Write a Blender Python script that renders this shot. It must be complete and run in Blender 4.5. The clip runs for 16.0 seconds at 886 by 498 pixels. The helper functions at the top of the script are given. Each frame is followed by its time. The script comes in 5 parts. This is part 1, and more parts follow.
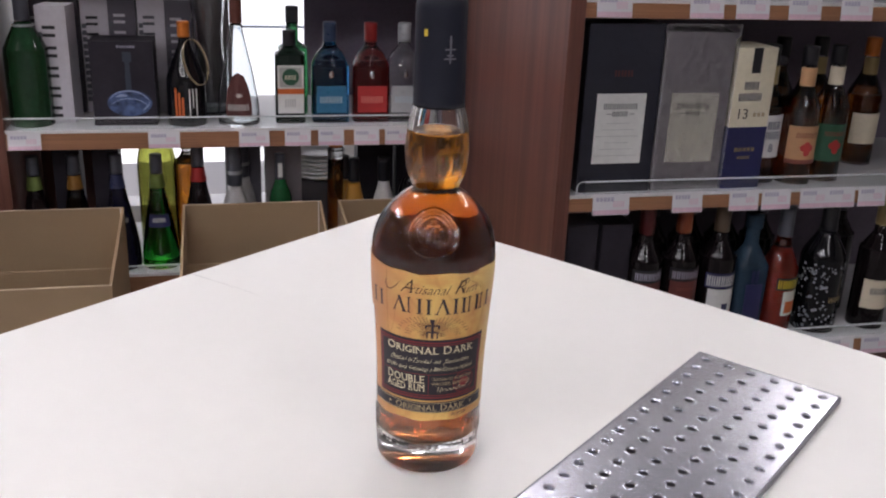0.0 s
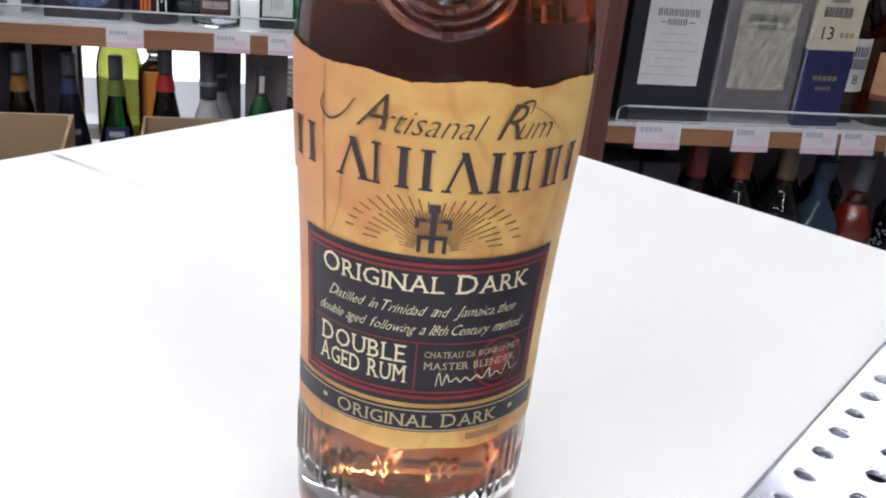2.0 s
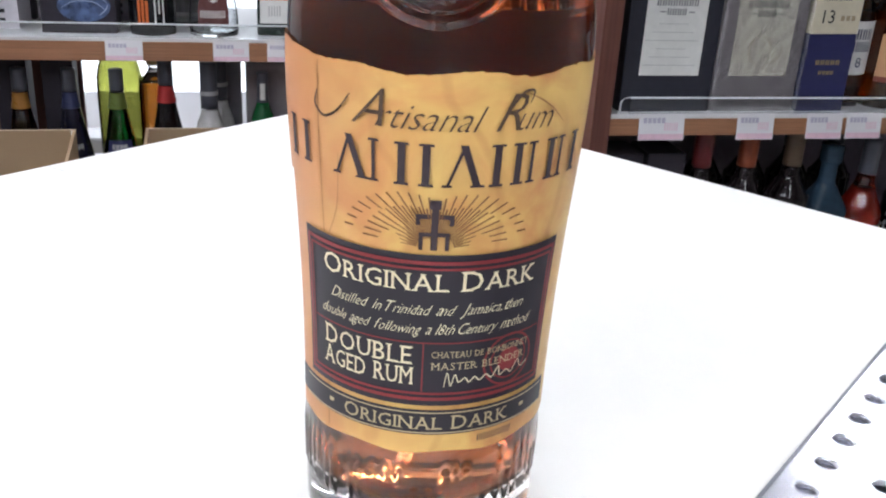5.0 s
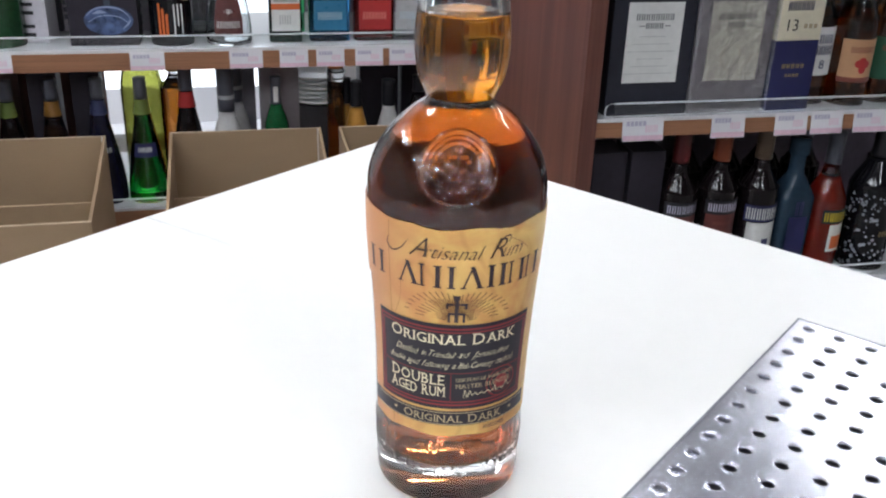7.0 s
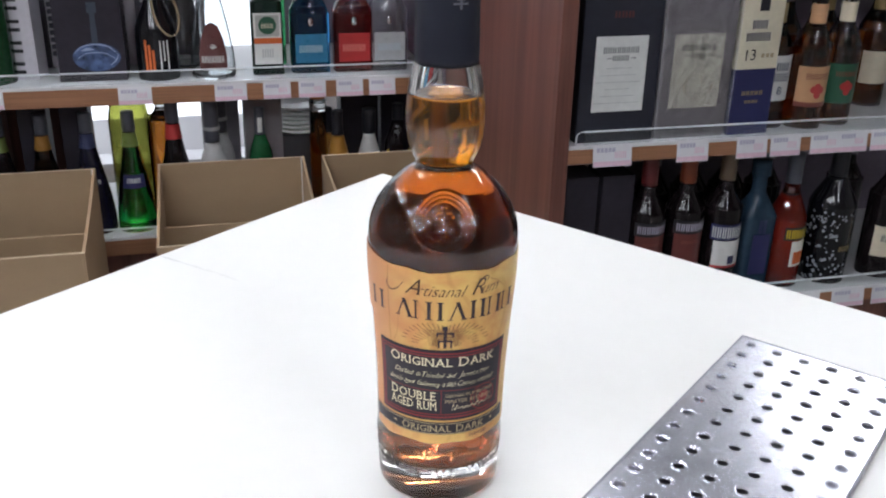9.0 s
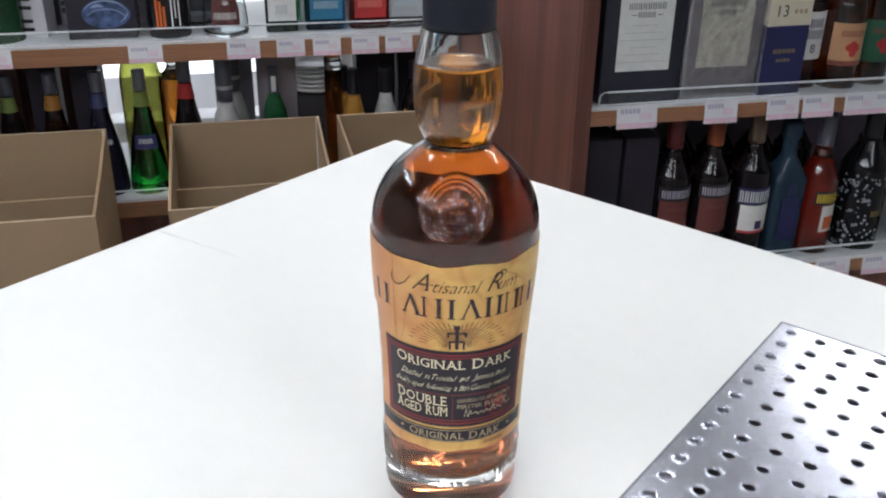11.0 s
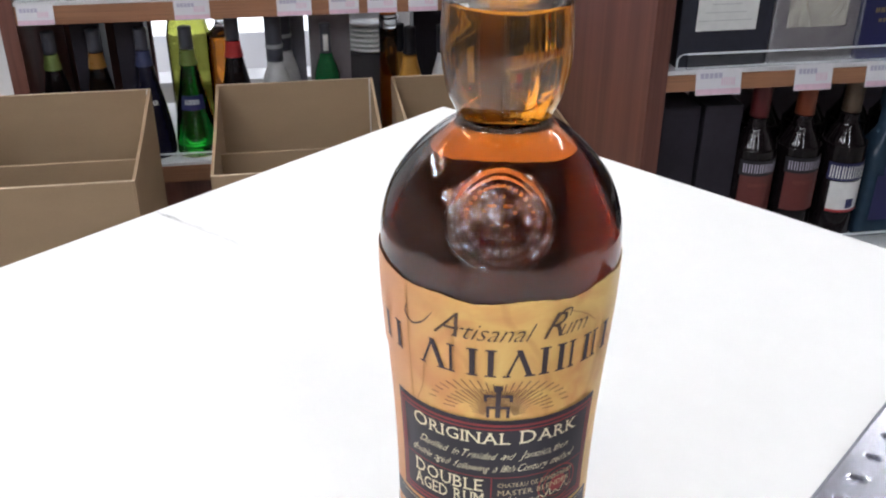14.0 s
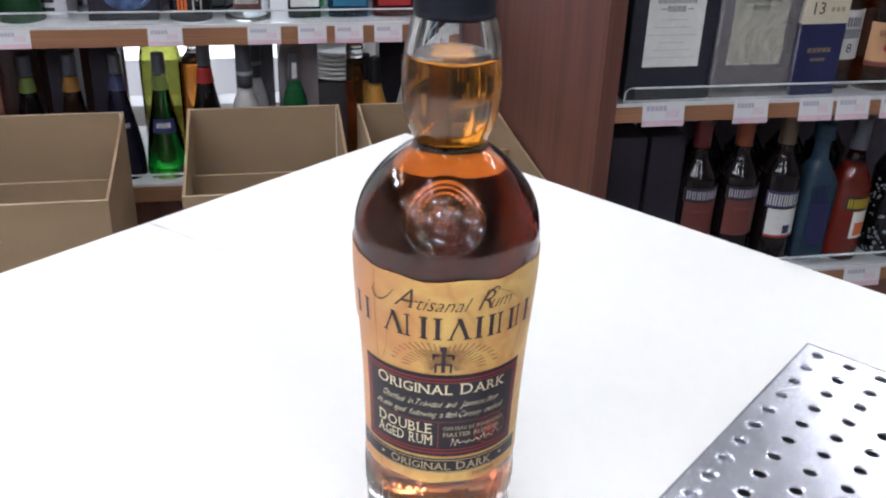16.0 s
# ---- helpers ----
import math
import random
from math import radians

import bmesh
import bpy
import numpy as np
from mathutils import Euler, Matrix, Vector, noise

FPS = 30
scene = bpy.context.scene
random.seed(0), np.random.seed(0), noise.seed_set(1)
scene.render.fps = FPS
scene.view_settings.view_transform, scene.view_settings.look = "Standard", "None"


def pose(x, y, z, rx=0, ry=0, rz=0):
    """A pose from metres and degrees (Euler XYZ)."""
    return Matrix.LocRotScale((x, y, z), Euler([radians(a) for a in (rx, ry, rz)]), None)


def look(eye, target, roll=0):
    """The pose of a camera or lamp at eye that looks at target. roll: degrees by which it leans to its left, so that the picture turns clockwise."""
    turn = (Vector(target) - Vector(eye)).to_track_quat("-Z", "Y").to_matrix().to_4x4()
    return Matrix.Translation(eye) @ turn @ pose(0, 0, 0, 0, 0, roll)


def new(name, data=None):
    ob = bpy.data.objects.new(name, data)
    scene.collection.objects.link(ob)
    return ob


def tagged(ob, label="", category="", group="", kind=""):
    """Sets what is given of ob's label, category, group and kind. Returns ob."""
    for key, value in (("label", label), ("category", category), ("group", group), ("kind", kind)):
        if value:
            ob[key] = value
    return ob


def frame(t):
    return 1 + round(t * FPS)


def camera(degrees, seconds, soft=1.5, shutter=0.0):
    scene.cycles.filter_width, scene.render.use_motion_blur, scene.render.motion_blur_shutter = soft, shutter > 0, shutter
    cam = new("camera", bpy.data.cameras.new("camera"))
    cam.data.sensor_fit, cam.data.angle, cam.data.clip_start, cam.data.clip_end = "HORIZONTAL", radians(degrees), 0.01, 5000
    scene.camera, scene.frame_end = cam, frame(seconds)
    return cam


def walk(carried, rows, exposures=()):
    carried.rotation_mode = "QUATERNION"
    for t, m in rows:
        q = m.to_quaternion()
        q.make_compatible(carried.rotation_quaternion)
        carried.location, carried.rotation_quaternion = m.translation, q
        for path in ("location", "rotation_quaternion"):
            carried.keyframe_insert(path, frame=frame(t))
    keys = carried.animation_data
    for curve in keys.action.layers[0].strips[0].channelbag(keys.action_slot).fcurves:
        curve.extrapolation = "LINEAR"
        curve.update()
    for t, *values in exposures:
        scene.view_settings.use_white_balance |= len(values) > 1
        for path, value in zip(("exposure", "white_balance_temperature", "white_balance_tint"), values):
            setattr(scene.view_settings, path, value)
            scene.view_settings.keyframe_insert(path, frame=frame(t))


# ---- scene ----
cam = camera(50.0, 16.0, 2.1)
PATH = [
    (0, (-0.1264, -0.5594, 1.259), (0.3067, 1.2675, 0.568), 2.3),
    (0.5, (-0.1118, -0.4757, 1.218), (0.2874, 1.3539, 0.515), 3),
    (1, (-0.0807, -0.3727, 1.162), (0.3368, 1.4255, 0.391), 3.6),
    (1.5, (-0.0646, -0.2827, 1.118), (0.3623, 1.5178, 0.359), 5.4),
    (2, (-0.0555, -0.2489, 1.095), (0.3782, 1.543, 0.32), 5.7),
    (2.5, (-0.0523, -0.2401, 1.089), (0.3787, 1.5522, 0.312), 5),
    (3, (-0.0523, -0.2401, 1.091), (0.3832, 1.5545, 0.322), 4.5),
    (3.5, (-0.0524, -0.2351, 1.088), (0.3809, 1.559, 0.319), 3.8),
    (4, (-0.0543, -0.2391, 1.09), (0.3747, 1.5605, 0.33), 3.6),
    (4.2, (-0.0523, -0.2401, 1.089), (0.3604, 1.5658, 0.336), 3.4),
    (6.3, (-0.0653, -0.2883, 1.138), (0.3653, 1.4783, 0.305), 3),
    (6.5, (-0.074, -0.3129, 1.158), (0.3265, 1.4581, 0.318), 2),
    (7, (-0.0937, -0.3803, 1.198), (0.3176, 1.3915, 0.367), 1.9),
    (7.5, (-0.1035, -0.4197, 1.216), (0.336, 1.3501, 0.394), 1.8),
    (8, (-0.111, -0.4459, 1.231), (0.3218, 1.3326, 0.425), 1),
    (8.2, (-0.1122, -0.4493, 1.234), (0.3205, 1.3342, 0.44), 0.9),
    (10.3, (-0.117, -0.448, 1.248), (0.3843, 1.2964, 0.407), 2.3),
    (10.5, (-0.1131, -0.4335, 1.244), (0.3638, 1.3032, 0.375), 1.9),
    (11, (-0.0986, -0.3968, 1.235), (0.3106, 1.3518, 0.356), 0.9),
    (11.5, (-0.0854, -0.3536, 1.219), (0.2489, 1.3886, 0.296), 0.1),
    (12, (-0.0772, -0.3332, 1.212), (0.2462, 1.3903, 0.25), 0.5),
    (12.5, (-0.0656, -0.3026, 1.209), (0.2373, 1.4278, 0.251), 0.6),
    (13, (-0.063, -0.2865, 1.2), (0.2334, 1.4539, 0.26), 0.7),
    (13.5, (-0.0653, -0.2705, 1.198), (0.2146, 1.4633, 0.241), 0.1),
    (14, (-0.0626, -0.2723, 1.193), (0.2149, 1.4661, 0.244), 0.2),
    (14.5, (-0.0605, -0.2718, 1.206), (0.2127, 1.4657, 0.255), 0.1),
    (15, (-0.0679, -0.2802, 1.199), (0.2174, 1.463, 0.261), 0.5),
    (15.5, (-0.0643, -0.3205, 1.213), (0.2443, 1.4269, 0.291), 1),
    (16, (-0.0746, -0.3577, 1.224), (0.2836, 1.3929, 0.326), 1.9),
]
EXPOSURE = [(0, -0.03, 6950, 18), (0.8, -0.03, 6800, 15), (2.0, 0.40, 6550, 12), (2.7, 0.57, 6500, 11), (4.2, 0.62, 6500, 11), (6.5, 0.46, 6500, 9), (8.2, 0.35, 6500, 10), (10.5, 0.29, 6500, 9), (12.0, 0.09, 6600, 7), (13.3, 0.14, 6650, 8), (14.0, 0.43, 6600, 11), (16, 0.43, 6450, 11)]
walk(cam, [(t, look(eye, target, roll)) for t, eye, target, roll in PATH], EXPOSURE)

# ---- world and lights ----
world = bpy.data.worlds.new("world")
scene.world = world
world.use_nodes = True
world.node_tree.nodes["Background"].inputs[0].default_value = (0.75, 0.82, 0.95, 1)
world.node_tree.nodes["Background"].inputs[1].default_value = 0.25
TUBE_POWER = 30.5
WINDOW_POWER = 1.15

TURN = -52.0                      # the counter stands turned against the shelves
COUNTER = pose(0, 0, 0, 0, 0, TURN)
TOP = 0.9                         # height of the counter's top
FACING = math.radians(-11.6)      # the label's middle, seen from above


# ---- materials ----
def nodes_of(name):
    m = bpy.data.materials.new(name)
    m.use_nodes = True
    return m, m.node_tree.nodes, m.node_tree.links, m.node_tree.nodes["Principled BSDF"]


def surface(name, col, rough=0.5, metal=0.0, vary=0.12, scale=8.0, fine=90.0, bump=0.05, stretch=(1, 1, 1), coat=0.0, rvar=0.08, col2=None, spec=0.5, trans=0.0, ior=1.45):
    """A surface with a coarse and a fine variation of its colour, roughness and relief."""
    m, n, l, p = nodes_of(name)
    tc = n.new("ShaderNodeTexCoord")
    mp = n.new("ShaderNodeMapping")
    mp.inputs["Scale"].default_value = stretch
    l.new(tc.outputs["Object"], mp.inputs["Vector"])
    big = n.new("ShaderNodeTexNoise")
    big.inputs["Scale"].default_value = scale
    big.inputs["Detail"].default_value = 5
    small = n.new("ShaderNodeTexNoise")
    small.inputs["Scale"].default_value = fine
    small.inputs["Detail"].default_value = 4
    l.new(mp.outputs[0], big.inputs["Vector"])
    l.new(mp.outputs[0], small.inputs["Vector"])
    mix = n.new("ShaderNodeMix")
    mix.inputs[0].default_value = 0.4
    l.new(big.outputs[0], mix.inputs[2])
    l.new(small.outputs[0], mix.inputs[3])
    ramp = n.new("ShaderNodeValToRGB")
    c2 = col2 or tuple(c * (1 + vary) for c in col)
    c1 = tuple(c * (1 - vary) for c in col) if not col2 else col
    ramp.color_ramp.elements[0].position, ramp.color_ramp.elements[1].position = 0.35, 0.65
    ramp.color_ramp.elements[0].color, ramp.color_ramp.elements[1].color = (*c1, 1), (*c2, 1)
    l.new(mix.outputs[0], ramp.inputs[0])
    l.new(ramp.outputs[0], p.inputs["Base Color"])
    rr = n.new("ShaderNodeMapRange")
    rr.inputs[3].default_value, rr.inputs[4].default_value = max(rough - rvar, 0.02), min(rough + rvar, 1)
    l.new(small.outputs[0], rr.inputs[0])
    l.new(rr.outputs[0], p.inputs["Roughness"])
    p.inputs["Metallic"].default_value = metal
    p.inputs["Coat Weight"].default_value = coat
    p.inputs["Specular IOR Level"].default_value = spec
    p.inputs["Transmission Weight"].default_value = trans
    p.inputs["IOR"].default_value = ior
    if bump:
        b = n.new("ShaderNodeBump")
        b.inputs["Strength"].default_value = bump
        b.inputs["Distance"].default_value = 0.002
        l.new(small.outputs[0], b.inputs["Height"])
        l.new(b.outputs[0], p.inputs["Normal"])
    return m


def clear(name, col, rough=0.02, ior=1.5):
    """Plain coloured glass, liquid or acrylic."""
    m, n, l, p = nodes_of(name)
    p.inputs["Base Color"].default_value = (*col, 1)
    p.inputs["Roughness"].default_value = rough
    p.inputs["Transmission Weight"].default_value = 1.0
    p.inputs["IOR"].default_value = ior
    return m


def glow(name, col, power):
    m, n, l, p = nodes_of(name)
    p.inputs["Base Color"].default_value = (0.8, 0.8, 0.8, 1)
    p.inputs["Emission Color"].default_value = (*col, 1)
    p.inputs["Emission Strength"].default_value = power
    return m


def wood(name, dark, light):
    """Upright-grained wood veneer with soft bands."""
    m, n, l, p = nodes_of(name)
    tc = n.new("ShaderNodeTexCoord")
    mp = n.new("ShaderNodeMapping")
    mp.inputs["Scale"].default_value = (22, 22, 0.7)
    l.new(tc.outputs["Object"], mp.inputs["Vector"])
    a = n.new("ShaderNodeTexNoise")
    a.inputs["Scale"].default_value = 1.0
    a.inputs["Detail"].default_value = 6
    a.inputs["Distortion"].default_value = 0.6
    l.new(mp.outputs[0], a.inputs["Vector"])
    f = n.new("ShaderNodeTexNoise")
    f.inputs["Scale"].default_value = 9.0
    l.new(mp.outputs[0], f.inputs["Vector"])
    mix = n.new("ShaderNodeMix")
    mix.inputs[0].default_value = 0.3
    l.new(a.outputs[0], mix.inputs[2])
    l.new(f.outputs[0], mix.inputs[3])
    r = n.new("ShaderNodeValToRGB")
    r.color_ramp.elements[0].position, r.color_ramp.elements[1].position = 0.36, 0.64
    r.color_ramp.elements[0].color, r.color_ramp.elements[1].color = (*dark, 1), (*light, 1)
    l.new(mix.outputs[0], r.inputs[0])
    l.new(r.outputs[0], p.inputs["Base Color"])
    p.inputs["Roughness"].default_value = 0.42
    b = n.new("ShaderNodeBump")
    b.inputs["Strength"].default_value = 0.06
    b.inputs["Distance"].default_value = 0.001
    l.new(mix.outputs[0], b.inputs["Height"])
    l.new(b.outputs[0], p.inputs["Normal"])
    return m


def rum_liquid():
    """Amber spirit: light lost through its depth is put into the tint, pale in the thin neck, deep red-brown in the
    wide body.
    """
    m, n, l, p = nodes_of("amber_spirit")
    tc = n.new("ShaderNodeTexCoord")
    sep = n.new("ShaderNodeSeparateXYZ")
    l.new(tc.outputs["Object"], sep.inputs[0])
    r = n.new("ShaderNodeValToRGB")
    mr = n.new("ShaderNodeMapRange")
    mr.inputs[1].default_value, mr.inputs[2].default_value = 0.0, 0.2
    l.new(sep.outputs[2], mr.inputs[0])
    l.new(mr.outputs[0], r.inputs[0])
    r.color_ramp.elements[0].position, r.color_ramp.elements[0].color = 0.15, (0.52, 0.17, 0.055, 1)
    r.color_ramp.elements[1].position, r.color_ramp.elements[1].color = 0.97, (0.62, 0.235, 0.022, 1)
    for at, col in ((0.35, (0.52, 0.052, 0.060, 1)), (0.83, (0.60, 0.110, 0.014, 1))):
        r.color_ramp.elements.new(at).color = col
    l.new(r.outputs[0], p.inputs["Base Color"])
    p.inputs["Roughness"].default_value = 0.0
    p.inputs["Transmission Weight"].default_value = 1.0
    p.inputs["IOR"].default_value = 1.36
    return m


def old_paper():
    """Map-like tan paper, more orange towards its ends, with stains."""
    m, n, l, p = nodes_of("tan_label_paper")
    tc = n.new("ShaderNodeTexCoord")
    a = n.new("ShaderNodeTexNoise")
    a.inputs["Scale"].default_value = 38
    a.inputs["Detail"].default_value = 8
    a.inputs["Distortion"].default_value = 1.2
    l.new(tc.outputs["Object"], a.inputs["Vector"])
    r = n.new("ShaderNodeValToRGB")
    r.color_ramp.elements[0].position, r.color_ramp.elements[1].position = 0.33, 0.62
    r.color_ramp.elements[0].color = (0.56, 0.25, 0.075, 1)
    r.color_ramp.elements[1].color = (0.68, 0.44, 0.13, 1)
    l.new(a.outputs[0], r.inputs[0])
    w = n.new("ShaderNodeTexWave")
    w.inputs["Scale"].default_value = 12
    w.inputs["Distortion"].default_value = 14
    w.inputs["Detail"].default_value = 3
    l.new(tc.outputs["Object"], w.inputs["Vector"])
    r2 = n.new("ShaderNodeValToRGB")
    r2.color_ramp.elements[0].position, r2.color_ramp.elements[1].position = 0.0, 0.08
    r2.color_ramp.elements[0].color, r2.color_ramp.elements[1].color = (0.72, 0.6, 0.5, 1), (1, 1, 1, 1)
    l.new(w.outputs[0], r2.inputs[0])
    mu = n.new("ShaderNodeMix")
    mu.data_type, mu.blend_type = "RGBA", "MULTIPLY"
    mu.inputs[0].default_value = 0.35
    l.new(r.outputs[0], mu.inputs[6])
    l.new(r2.outputs[0], mu.inputs[7])
    sep = n.new("ShaderNodeSeparateXYZ")
    l.new(tc.outputs["Object"], sep.inputs[0])
    end = n.new("ShaderNodeMapRange")
    end.inputs[1].default_value, end.inputs[2].default_value = -0.008, -0.036
    l.new(sep.outputs[0], end.inputs[0])
    age = n.new("ShaderNodeMix")
    age.data_type = "RGBA"
    l.new(end.outputs[0], age.inputs[0])
    l.new(mu.outputs[2], age.inputs[6])
    age.inputs[7].default_value = (0.50, 0.21, 0.085, 1)
    l.new(age.outputs[2], p.inputs["Base Color"])
    p.inputs["Roughness"].default_value = 0.5
    p.inputs["Coat Weight"].default_value = 0.15
    return m


WHITE_TOP = surface("white_laminate", (0.80, 0.785, 0.75), 0.38, vary=0.015, scale=3, fine=60, bump=0.01)
WHITE_BOARD = surface("white_shelf_laminate", (0.64, 0.64, 0.655), 0.35, vary=0.03, bump=0.01)
WOOD = wood("red_brown_veneer", (0.092, 0.031, 0.023), (0.178, 0.068, 0.048))
EDGE = surface("brown_edge_strip", (0.31, 0.145, 0.075), 0.4, vary=0.2, stretch=(0.6, 10, 40), bump=0.02)
STEEL = surface("brushed_steel", (0.50, 0.50, 0.545), 0.21, 1.0, vary=0.05, scale=6, fine=40, bump=0, stretch=(3, 1, 1), rvar=0.03)
STEELEDGE = surface("dark_steel_edge", (0.20, 0.20, 0.23), 0.45, 0.8, vary=0.15, scale=30, bump=0)
BLACK = surface("black_matt", (0.026, 0.022, 0.031), 0.6, vary=0.2, bump=0.02, spec=0.3)
CAPBLACK = surface("black_sleeve", (0.010, 0.011, 0.019), 0.5, vary=0.12, bump=0.02, spec=0.25)
# black boards lifted to mauve: the haze over them is in the colour
BACKBOARD = surface("haze_lifted_board", (0.19, 0.16, 0.205), 0.6, vary=0.12, bump=0.02, spec=0.3)
GLOSSBLACK = surface("black_glossy_glass", (0.006, 0.006, 0.008), 0.06, vary=0.2, bump=0)
CARD = surface("brown_cardboard", (0.34, 0.235, 0.14), 0.85, vary=0.06, scale=5, fine=160, bump=0.08, stretch=(1, 1, 3))
CARDEDGE = surface("cut_cardboard_edge", (0.45, 0.34, 0.23), 0.9, vary=0.15, scale=60, fine=300, bump=0.1)
GAPLIGHT = surface("white_gap_light", (0.74, 0.70, 0.64), 0.8, vary=0.08, scale=60, bump=0.05)
PAPER = old_paper()
INK = surface("dark_brown_ink", (0.035, 0.020, 0.026), 0.5, vary=0.2, bump=0)
PLATE = surface("near_black_label_print", (0.016, 0.012, 0.020), 0.42, vary=0.2, bump=0)
RED = surface("red_label_print", (0.22, 0.022, 0.026), 0.45, vary=0.15, bump=0)
SEAM = surface("creased_paper_edge", (0.40, 0.19, 0.07), 0.6, vary=0.2, bump=0)
SCRIPTINK = surface("brown_script_ink", (0.075, 0.040, 0.022), 0.5, vary=0.2, bump=0)
CREAM = surface("cream_label_print", (0.74, 0.66, 0.44), 0.5, vary=0.08, bump=0)
GOLD = surface("gold_label_print", (0.46, 0.37, 0.22), 0.4, vary=0.12, bump=0)
SCRAPE = surface("grey_scuff", (0.66, 0.645, 0.62), 0.6, vary=0.12, scale=60, bump=0)
GLASS = clear("clear_flint_glass", (0.97, 0.98, 0.97), 0.0, 1.52)
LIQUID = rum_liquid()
ACRYLIC = clear("clear_acrylic", (0.93, 0.96, 0.96), 0.04, 1.49)
TAG = surface("white_price_card", (0.70, 0.69, 0.72), 0.5, vary=0.03, bump=0)
TAGPINK = surface("pink_price_print", (0.70, 0.50, 0.59), 0.5, vary=0.1, bump=0)
TAGGREY = surface("grey_price_print", (0.45, 0.43, 0.54), 0.5, vary=0.1, bump=0)
FLOOR = surface("grey_floor_tile", (0.36, 0.34, 0.32), 0.35, vary=0.1, scale=3)
WALL = surface("white_wall_paint", (0.72, 0.71, 0.70), 0.8, vary=0.04, scale=2)
CEIL = surface("grey_ceiling_board", (0.22, 0.22, 0.23), 0.9, vary=0.04, scale=3)
FARWALL = surface("grey_brown_wall", (0.30, 0.28, 0.27), 0.7, vary=0.12, scale=3)
TUBE = glow("fluorescent_tube", (0.935, 0.98, 1.06), TUBE_POWER)
LOWGLOW = glow("low_grey_glow", (0.80, 0.82, 0.95), WINDOW_POWER * 0.13)
DAY = glow("window_daylight", (0.86, 0.92, 1.0), WINDOW_POWER)


def tint(name, col, rough=0.3, vary=0.08, **k):
    return surface(name, col, rough, vary=vary, bump=0, **k)


# ---- mesh helpers ----
def part(name, bm, mat, parent=None, label=""):
    me = bpy.data.meshes.new(name)
    bm.normal_update()
    bm.to_mesh(me)
    bm.free()
    me.materials.append(mat)
    ob = new(name, me)
    if parent:
        ob.parent = parent
    if label:
        ob["label"] = label
    return ob


def thing(name, m, label, category, group="", kind=""):
    ob = new(name)
    ob.empty_display_size = 0.02
    ob.matrix_basis = m
    return tagged(ob, label, category, group, kind)


def box_bm(x0, x1, y0, y1, z0, z1, bevel=0.0, seg=2, bm=None):
    own = bm is None
    bm = bmesh.new() if own else bm
    r = bmesh.ops.create_cube(bm, size=1)
    for v in r["verts"]:
        v.co = Vector(((x0 + x1) / 2 + v.co.x * (x1 - x0), (y0 + y1) / 2 + v.co.y * (y1 - y0), (z0 + z1) / 2 + v.co.z * (z1 - z0)))
    if bevel:
        edges = {e for v in r["verts"] for e in v.link_edges}
        bmesh.ops.bevel(bm, geom=list(edges), offset=bevel, segments=seg, affect="EDGES", profile=0.6)
    return bm


def lathe_bm(profile, seg=40, smooth=True, bm=None):
    """A turned body from (radius, height) pairs, bottom to top; ends on the axis are closed."""
    bm = bm or bmesh.new()
    rings = []
    for r, z in profile:
        if r < 1e-6:
            rings.append([bm.verts.new((0, 0, z))])
        else:
            rings.append([bm.verts.new((r * math.sin(2 * math.pi * i / seg), -r * math.cos(2 * math.pi * i / seg), z)) for i in range(seg)])
    for a, b in zip(rings, rings[1:]):
        for i in range(seg):
            j = (i + 1) % seg
            if len(a) == 1:
                f = bm.faces.new((a[0], b[j], b[i]))
            elif len(b) == 1:
                f = bm.faces.new((a[i], a[j], b[0]))
            else:
                f = bm.faces.new((a[i], a[j], b[j], b[i]))
            f.smooth = smooth
    return bm


def spline(points, n=6):
    """Points through which a smooth outline runs (Catmull-Rom)."""
    out = []
    for i in range(len(points) - 1):
        p0, p1 = points[max(i - 1, 0)], points[i]
        p2, p3 = points[i + 1], points[min(i + 2, len(points) - 1)]
        for k in range(n):
            t = k / n
            out.append(tuple(0.5 * (2 * b + (c - a) * t + (2 * a - 5 * b + 4 * c - d) * t * t + (3 * b - a - 3 * c + d) * t ** 3) for a, b, c, d in zip(p0, p1, p2, p3)))
    return out + [points[-1]]


def wrap_bm(rad, a0, a1, z0, z1, thick=0.0003, bm=None, n=None, tilt=0.0):
    """A curved sheet on a round body: angles in radians from the front, heights; rad is a number or a function of the height."""
    bm = bm or bmesh.new()
    f = rad if callable(rad) else (lambda z: rad)
    n = n or max(2, int(abs(a1 - a0) / 0.09) + 1)
    m = max(1, int(abs(z1 - z0) / 0.006))
    grid = []
    for k in range(m + 1):
        row = []
        for i in range(n + 1):
            a = a0 + (a1 - a0) * i / n
            z = z0 + (z1 - z0) * k / m + tilt * a
            r = f(z) + thick
            row.append(bm.verts.new((r * math.sin(a), -r * math.cos(a), z)))
        grid.append(row)
    for k in range(m):
        for i in range(n):
            bm.faces.new((grid[k][i], grid[k][i + 1], grid[k + 1][i + 1], grid[k + 1][i])).smooth = True
    return bm


